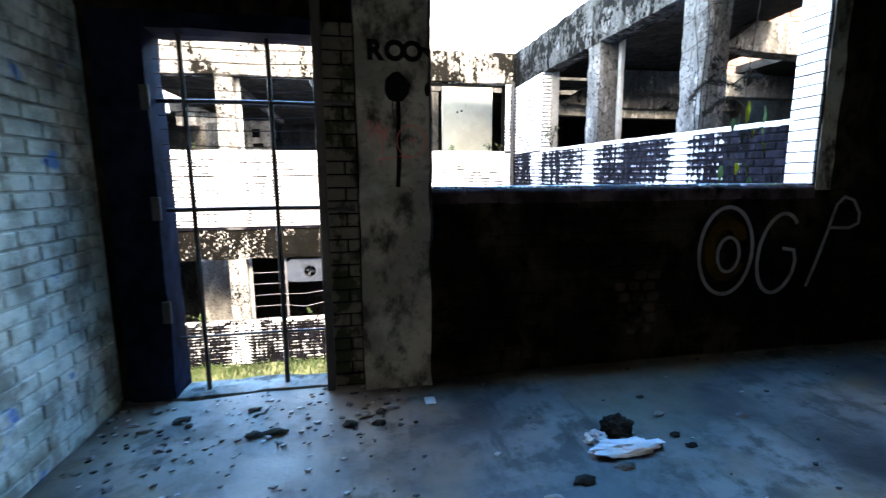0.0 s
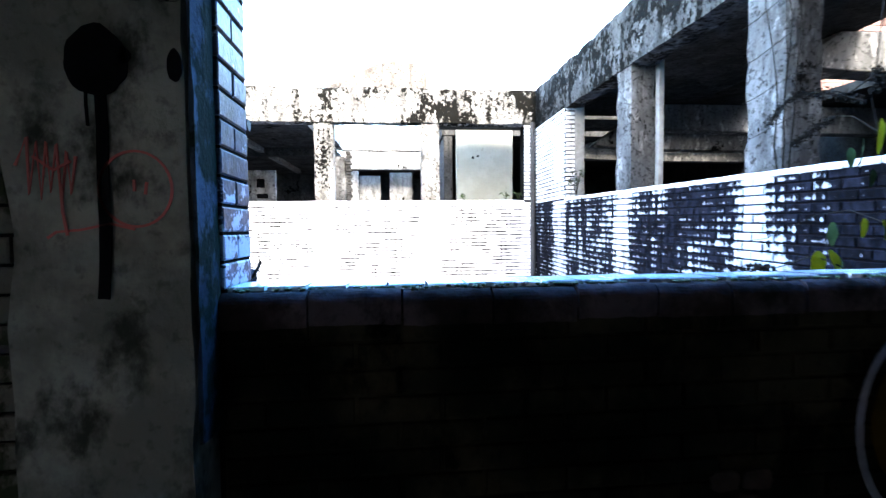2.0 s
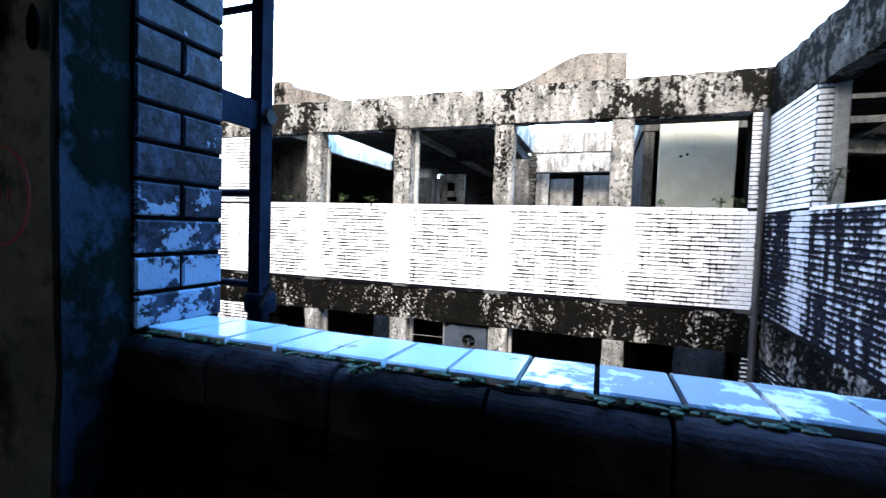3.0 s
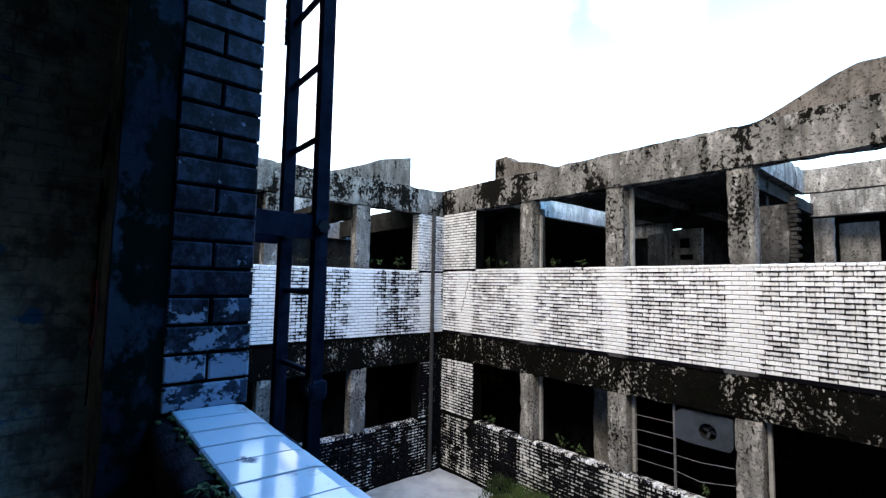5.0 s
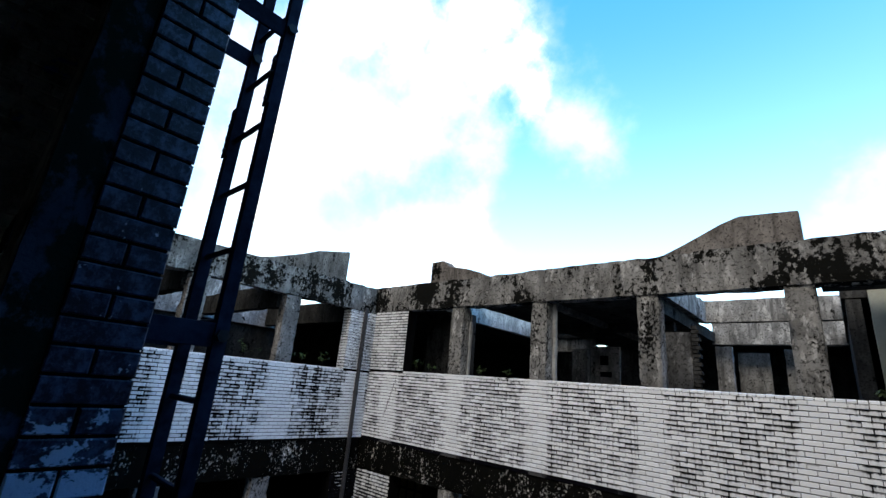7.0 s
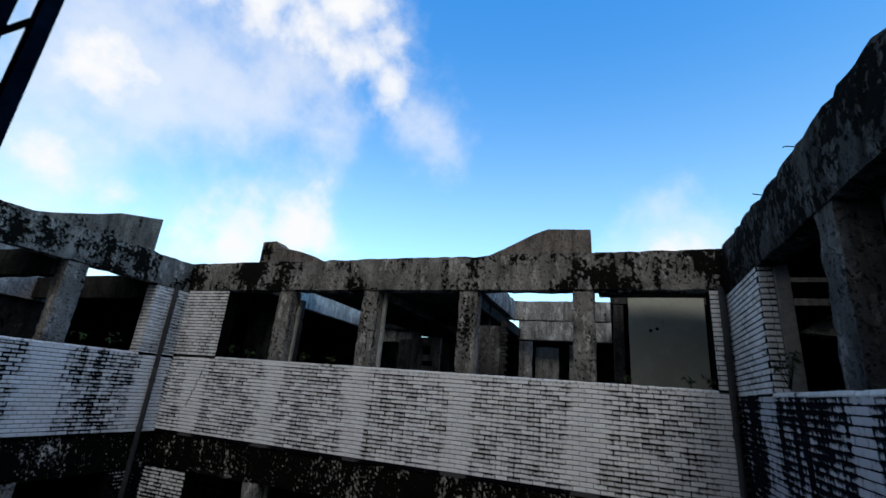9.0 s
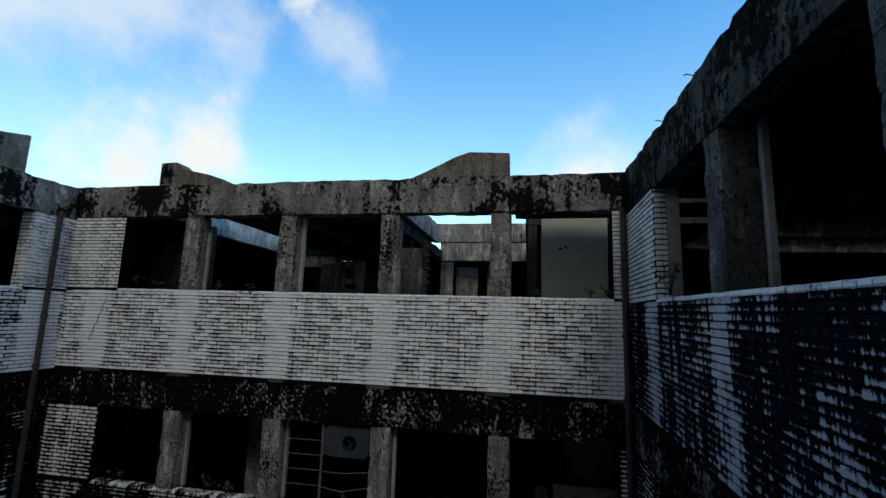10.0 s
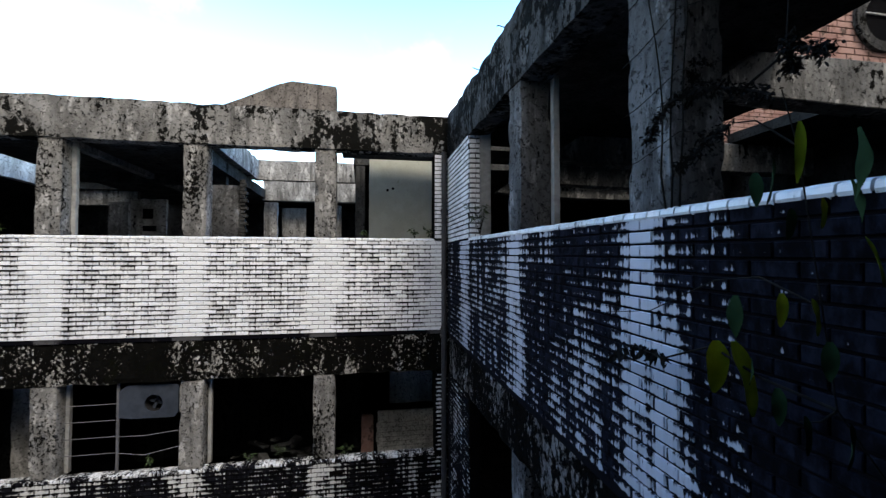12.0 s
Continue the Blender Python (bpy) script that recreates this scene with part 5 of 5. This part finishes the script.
# ---- plants ----
def leaf_mesh(bm, m, length, width, steps=3):
    """A pointed leaf, folded along its rib and drooping to its tip."""
    rows = []
    for k in range(steps + 1):
        f = k / steps
        w = width * 0.5 * math.sin(math.pi * min(1, f * 0.92 + 0.06)) ** 0.8 * (1 - 0.25 * f)
        drop = -0.16 * length * f * f
        wave = 0.05 * width * math.sin(f * 9)
        rows.append([bm.verts.new(m @ Vector(p)) for p in ((-w, f * length, drop + 0.24 * w + wave), (0, f * length, drop), (w, f * length, drop + 0.24 * w - wave))])
    for r0, r1 in zip(rows, rows[1:]):
        for i in (0, 1):
            f = bm.faces.new((r0[i], r0[i + 1], r1[i + 1], r1[i]))
            f.smooth = steps > 3


def shrub(x, y, z, r, h, n, seed, label, group="weeds on the parapets", leaf=1.0):
    rng = random.Random(seed)
    t = thing("weed", (x, y, z), label, "plant", group)
    stems, leaves = bmesh.new(), bmesh.new()
    for _ in range(max(4, n // 9)):
        a, lean = rng.uniform(0, 6.28), rng.uniform(0.1, 1.0)
        top = Vector((x + r * lean * math.cos(a), y + r * lean * math.sin(a), z + h * rng.uniform(0.5, 1.0)))
        mid = Vector((x, y, z)).lerp(top, 0.5) + Vector((0, 0, h * 0.12))
        tube([(x, y, z), mid, top], 0.004 * leaf, 5, stems, 0.5)
        for _ in range(9):
            f = rng.uniform(0.35, 1.0)
            p = mid.lerp(top, f) if f > 0.5 else Vector((x, y, z)).lerp(mid, f * 2)
            m = Matrix.Translation(p) @ Euler((rng.uniform(-0.9, 0.5), rng.uniform(-0.6, 0.6), rng.uniform(0, 6.28))).to_matrix().to_4x4()
            leaf_mesh(leaves, m, leaf * rng.uniform(0.04, 0.10), leaf * rng.uniform(0.015, 0.035))
    part("stem", stems, TWIG, t)
    part("foliage", leaves, GRASSMAT, t)
    return t


shrub(XE + 0.10, 8.45, ZPE + 0.02, 0.28, 0.45, 90, 1, "green weed growing at the end of the parapet")
for k, (x, s) in enumerate(((-6.2, 0.3), (-5.7, 0.2), (-4.2, 0.2), (-3.5, 0.16), (2.2, 0.15), (3.1, 0.18), (3.4, 0.24))):
    shrub(x, YN + 0.13, ZPN + 0.02, s * 0.8, s * 1.1, 40, 20 + k, "small dry weed rooted in the parapet")
for k, (y, s) in enumerate(((8.9, 0.4), (8.3, 0.3), (6.9, 0.42), (6.3, 0.3))):
    shrub(XW - 0.13, y, ZPW + 0.02, s * 0.8, s, 60, 40 + k, "green weed rooted in the parapet")
for k, (x, s) in enumerate(((-6.0, 0.25), (-4.0, 0.3), (-3.6, 0.2), (-1.2, 0.25), (0.3, 0.2), (0.8, 0.25), (1.9, 0.2))):
    shrub(x, YN + 0.15, -1.94, s * 0.8, s, 40, 60 + k, "weed rooted in the lower parapet")


def climber():
    """A thin creeper before the near end of the blackened parapet, with a few long leaves."""
    rng = random.Random(8)
    t = thing("creeper", (XE - 0.03, 3.2, GROUND), "bare creeper with a few long yellow-green leaves against the parapet", "plant")
    X = XE - 0.17
    for pts, r in (([(XE - 0.03, 3.2, GROUND), (XE - 0.03, 3.22, -1.0), (XE - 0.04, 3.3, 0.3), (XE - 0.08, 3.38, 0.8), (X, 3.45, 1.0), (X, 3.5, 1.4), (X, 3.55, 1.8), (X, 3.6, 2.0)], 0.0045),
                   ([(X, 3.45, 1.0), (X, 3.7, 1.03), (X, 3.92, 1.10), (X, 4.22, 0.99), (X + 0.03, 4.5, 1.0), (X + 0.04, 4.72, 0.90)], 0.006),
                   ([(X, 3.5, 1.3), (X, 3.7, 1.38), (X, 3.9, 1.36), (X, 4.3, 1.2), (X, 4.7, 1.15)], 0.004), ([(X, 3.55, 1.8), (X - 0.02, 3.68, 1.92), (X, 3.8, 1.95)], 0.004), ([(X, 3.45, 1.0), (X, 3.5, 0.95), (X, 3.56, 0.93)], 0.004)):
        part("stem", tube(pts, r, 6, None, 0.5), TWIG, t)
    spots = [((3.5, 3.88, 1.13), 0.20, 0.11, 1, 175), ((3.5, 3.80, 1.14), 0.26, 0.12, 1, 200), ((3.5, 3.525, 1.87), 0.19, 0.040, 1, 160), ((3.5, 3.69, 1.74), 0.12, 0.05, 0, 150), ((3.5, 3.62, 1.78), 0.16, 0.05, 0, 215),
             ((3.5, 3.36, 1.80), 0.20, 0.085, 0, 240), ((3.5, 3.35, 1.50), 0.14, 0.035, 1, 200), ((3.5, 3.60, 1.33), 0.11, 0.045, 1, 165), ((3.5, 3.50, 1.32), 0.11, 0.045, 1, 200), ((3.5, 3.78, 1.31), 0.15, 0.06, 0, 120),
             ((3.5, 3.53, 0.96), 0.12, 0.04, 0, 190), ((3.5, 3.62, 1.02), 0.12, 0.05, 0, 150), ((3.5, 3.72, 1.10), 0.10, 0.04, 0, 230), ((3.5, 3.38, 1.66), 0.12, 0.04, 0, 250),
             ((3.5, 3.45, 1.20), 0.12, 0.05, 0, 140), ((3.5, 3.40, 0.98), 0.13, 0.05, 0, 205), ((3.5, 3.56, 1.60), 0.10, 0.04, 0, 170), ((3.5, 3.46, 1.62), 0.09, 0.03, 1, 185)]
    for p, length, width, yellow, rz in spots:
        bm = bmesh.new()
        m = Matrix.Translation(p) @ Euler((radians(-78 + rng.uniform(-12, 12)), 0, radians(rz))).to_matrix().to_4x4()
        leaf_mesh(bm, m, length, width, 10)
        part("leaf", bm, LEAF_YELLOW if yellow else LEAF_DARK, t)
    dead = bmesh.new()
    for k in range(70):
        f = rng.random()
        y = 4.72 - 0.5 * f
        z = 0.90 + 0.11 * math.sin(f * 2.2) + rng.gauss(0, 0.012)
        leaf_mesh(dead, Matrix.Translation((X + 0.03, y, z)) @ Euler((rng.uniform(-2.4, -0.6), rng.uniform(-0.8, 0.8), rng.uniform(0, 6.28))).to_matrix().to_4x4(), rng.uniform(0.03, 0.08), rng.uniform(0.015, 0.03))
    tagged(part("withered_leaves", dead, TWIG, t), kind="stuff")


climber()
shrub(0.93, 2.475, SILL - 0.014, 0.022, 0.022, 30, 77, "tiny green weed on the brick edge of the sill", leaf=0.22)


def vines():
    """Dry stems on the near column and a matted strand that hangs from the beam of the east wing."""
    t = thing("dead_vine", (XE - 0.01, 4.6, ZPE), "dry black vine hanging over the column and beams", "plant")
    rng = random.Random(4)
    for k in range(3):
        y, z, pts = 4.29 + 0.05 * k, ZPE - 0.1, []
        for i in range(9):
            pts.append((XE - 0.012 - 0.006 * (k % 2), y, z))
            y += rng.uniform(-0.03, 0.05)
            z += 0.18
        part("stem", tube(pts, 0.006, 5, None, 0.5), TWIG, t)
    for k in range(5):
        z = 1.98 + 0.30 * k
        part("stem", tube([(XE - 0.015, 4.75, z), (XE - 0.02, 4.6, z + 0.01), (XE - 0.02, 4.42, z + 0.05), (XE - 0.03, 4.26, z + 0.08), (XE - 0.02, 4.10, z + 0.03)], 0.003, 5, None, 0.6), TWIG, t)
    X = 3.5
    strands = ([(X, 4.26, 2.00), (X, 4.23, 2.06), (X, 4.12, 2.14), (X, 4.00, 2.14), (X, 3.87, 2.11), (X, 3.73, 2.05), (X, 3.62, 1.99)],
               [(X, 4.08, 1.83), (X, 3.99, 1.87), (X, 3.91, 1.91), (X, 3.79, 1.94)],
               [(X, 3.56, 2.15), (X, 3.55, 2.08), (X, 3.54, 2.03)], [(X, 3.56, 2.13), (X, 3.48, 2.08), (X, 3.42, 2.05)])
    for s in strands:
        part("branch", tube(s, 0.008, 6, None, 0.7), TWIG, t)
    part("branch", tube([(3.75, 3.6, 3.33), (3.6, 3.6, 2.8), (X, 3.56, 2.15)], 0.004, 6), TWIG, t)
    part("branch", tube([(X, 3.73, 2.05), (3.55, 3.64, 2.12), (X, 3.56, 2.15)], 0.005, 6), TWIG, t)
    clump = bmesh.new()
    for s in strands:
        V = [Vector(p) for p in s]
        for _ in range(130 * (len(V) - 1)):
            i = rng.randrange(len(V) - 1)
            p = V[i].lerp(V[i + 1], rng.random()) + Vector((rng.gauss(0, 0.012), rng.gauss(0, 0.012), rng.gauss(0, 0.014)))
            leaf_mesh(clump, Matrix.Translation(p) @ Euler((rng.uniform(-2, 0.5), rng.uniform(-1, 1), rng.uniform(0, 6.28))).to_matrix().to_4x4(), rng.uniform(0.010, 0.026), rng.uniform(0.006, 0.014))
    tagged(part("withered_leaves", clump, TWIG, t), kind="stuff")


vines()

# ---- tiles and bricks of the walls, last ----
# north wing: u runs along x
tiling(par, TILE_N, (0, YN, 0), 0, XW, XE, 0.15, ZPN - 0.03, near=(-0.85, 1.85), seed=1)
tiling(lpar, TILE_L, (0, YN + 0.004, 0), 0, XW, XE, GROUND, -2.0, near=(-0.9, 2.3), seed=2, missing=0.03)
coping(par, COPING, 0, -6.5, XE - 0.24, YN, 0.16, ZPN - 0.02, near=(-4, 3.5))
coping(lpar, COPING_LOW, 0, -6.5, XE - 0.24, YN, 0.19, -1.97, near=(-4, 3.5))
tiling(pil_w, TILE_PIL, (0, YN + 0.004, 0), 0, XW, -6.52, ZPN - 0.01, ZBEAM, near=(XW, -6.5), seed=3)
tiling(pil_e, TILE_PIL, (0, YN + 0.004, 0), 0, 3.45, XE, ZPN - 0.03, ZBEAM, near=(3.4, 3.7), seed=4)
tiling(pil_lw, TILE_PIL_LOW, (0, YN + 0.004, 0), 0, XW, -6.56, -1.98, -0.54, seed=5)
tiling(pil_le, TILE_PIL_LOW, (0, YN + 0.004, 0), 0, 3.47, XE, -1.98, -0.54, seed=6)
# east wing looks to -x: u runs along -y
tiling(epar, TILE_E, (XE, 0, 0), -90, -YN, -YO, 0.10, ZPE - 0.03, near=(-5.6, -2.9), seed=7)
tiling(elpar, TILE_LE, (XE + 0.004, 0, 0), -90, -YN, -YO, GROUND, -2.0, seed=8, missing=0.03)
tiling(epil, TILE_PIL_SIDE, (XE + 0.004, 0, 0), -90, -YN, -8.68, ZPE - 0.03, ZBEAM - 0.08, near=(-10.4, -8.68), seed=9)
tiling(epil, TILE_PIL, (0, 8.68, 0), 0, XE + 0.004, XE + 0.16, ZPE - 0.03, ZBEAM - 0.08, seed=10)
tiling(elpil, TILE_LE, (XE + 0.004, 0, 0), -90, -YN, -8.68, -2.0, -0.55, seed=11)
coping(epar, COPING, 1, YO, 8.68, XE, 0.16, ZPE - 0.02, near=(2.8, 9.0))
# the parapet and the beam above it are tilted down at their near end to fit the camera's view
ebeam.matrix_basis = Matrix.Translation((0, 10.0, 4.0)) @ Matrix.Rotation(0.025, 4, "X") @ Matrix.Translation((0, -10.0, -4.0)) @ ebeam.matrix_basis
epar.matrix_basis = Matrix.Translation((0, 9.0, 1.8)) @ Matrix.Rotation(0.02, 4, "X") @ Matrix.Translation((0, -9.0, -1.8)) @ epar.matrix_basis
# west wing looks to +x: u runs along y
tiling(wpar, TILE_W, (XW, 0, 0), 90, YO, YN, 0.12, ZPW - 0.03, near=(6.4, 9.1), seed=12)
tiling(wlpar, TILE_LE, (XW - 0.004, 0, 0), 90, YO, YN, GROUND, -2.12, seed=13, missing=0.03)
tiling(wpil, TILE_PIL_SIDE, (XW - 0.004, 0, 0), 90, 9.48, YN, ZPW - 0.03, ZBEAM - 0.05, seed=14)
tiling(wpil, TILE_PIL, (0, 9.48, 0), 0, XW - 0.3, XW - 0.004, ZPW - 0.03, ZBEAM - 0.05, seed=15)
tiling(wlpil, TILE_LE, (XW - 0.004, 0, 0), 90, 9.55, YN, -2.1, -0.6, seed=16)
coping(wpar, COPING, 1, YO, 9.48, XW, -0.16, ZPW - 0.02, near=(4.6, 9.5))
coping(wlpar, COPING_LOW, 1, YO, 9.55, XW, -0.19, -2.10)
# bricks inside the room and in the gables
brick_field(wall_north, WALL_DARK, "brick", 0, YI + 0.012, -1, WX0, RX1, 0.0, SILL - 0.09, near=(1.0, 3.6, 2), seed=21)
brick_field(wall_north, PIER, "brick", 0, YI + 0.012, -1, DX1, 0.03, 0.0, DTOP, near=(DX1, 0.03, 3), seed=22)
brick_field(wall_west, WALL_BLUE, "brick", 1, RX0 - 0.012, 1, RY0, YI + 0.01, 0.0, RZ, near=(0.6, 2.5, 1.6), seed=23, proud=0.012, amp=0.002)
brick_field(wall_east, WALL_GREEN, "brick", 1, RX1 + 0.012, -1, RY0, YI + 0.01, 0.0, RZ, near=(1.5, 2.5, 1.6), seed=24, proud=0.012, amp=0.002)
for y, g in zip((6.3, 9.4), gables):
    brick_field(g, BRICK_RED, "brick", 0, y + 0.02, -1, 6.1 if y < 7 else 7.6, 10.3, 3.56, 4.88, near=(6.1, 8.2, 4.4) if y < 7 else None, seed=int(y * 10), amp=0.002)


# a crack that steps down the joints at the west end of the parapet
crack = bmesh.new()
x, z = -6.72, 1.70
for k in range(13):
    block(crack, x - 0.007, x + 0.007, YN - 0.0145, YN - 0.010, z - ROW - 0.004, z + 0.004)
    step = 0.05 if k % 3 == 1 else 0.012
    block(crack, x - step - 0.006, x + 0.006, YN - 0.0145, YN - 0.010, z - ROW - 0.008, z - ROW + 0.004)
    x, z = x - step, z - ROW
part("crack", crack, MORTAR, north, "stepped black crack through the parapet tiles")


def chips():
    """Flakes of paint and plaster strewn over the floor, most of them before the doorway."""
    rng = random.Random(71)
    bm = bmesh.new()
    for k in range(300):
        if k < 220:
            px, py = rng.uniform(RX0 + 0.03, 0.25), 2.44 - abs(rng.gauss(0, 0.55))
        else:
            px, py = rng.uniform(RX0 + 0.1, 3.6), rng.uniform(0.0, 2.4)
        w, a = rng.uniform(0.004, 0.014), rng.uniform(0, 6.28)
        n = rng.randint(4, 6)
        top = [(px + w * rng.uniform(0.6, 1.5) * math.cos(a + 6.28 * i / n), py + w * rng.uniform(0.4, 1.0) * math.sin(a + 6.28 * i / n)) for i in range(n)]
        tilt = rng.uniform(0.0, 0.35)
        lo = [bm.verts.new((q[0], q[1], 0.004 + max(0, (q[0] - px)) * tilt)) for q in top]
        hi = [bm.verts.new((q[0], q[1], 0.008 + max(0, (q[0] - px)) * tilt + w * 0.15)) for q in top]
        bm.faces.new(hi)
        bm.faces.new(lo[::-1])
        for i in range(n):
            j = (i + 1) % n
            bm.faces.new((lo[i], lo[j], hi[j], hi[i]))
    bmesh.ops.recalc_face_normals(bm, faces=bm.faces)
    tagged(obj("plaster_flakes", bm, FLAKES), "flakes of fallen paint and plaster on the floor", "debris", kind="stuff")


chips()
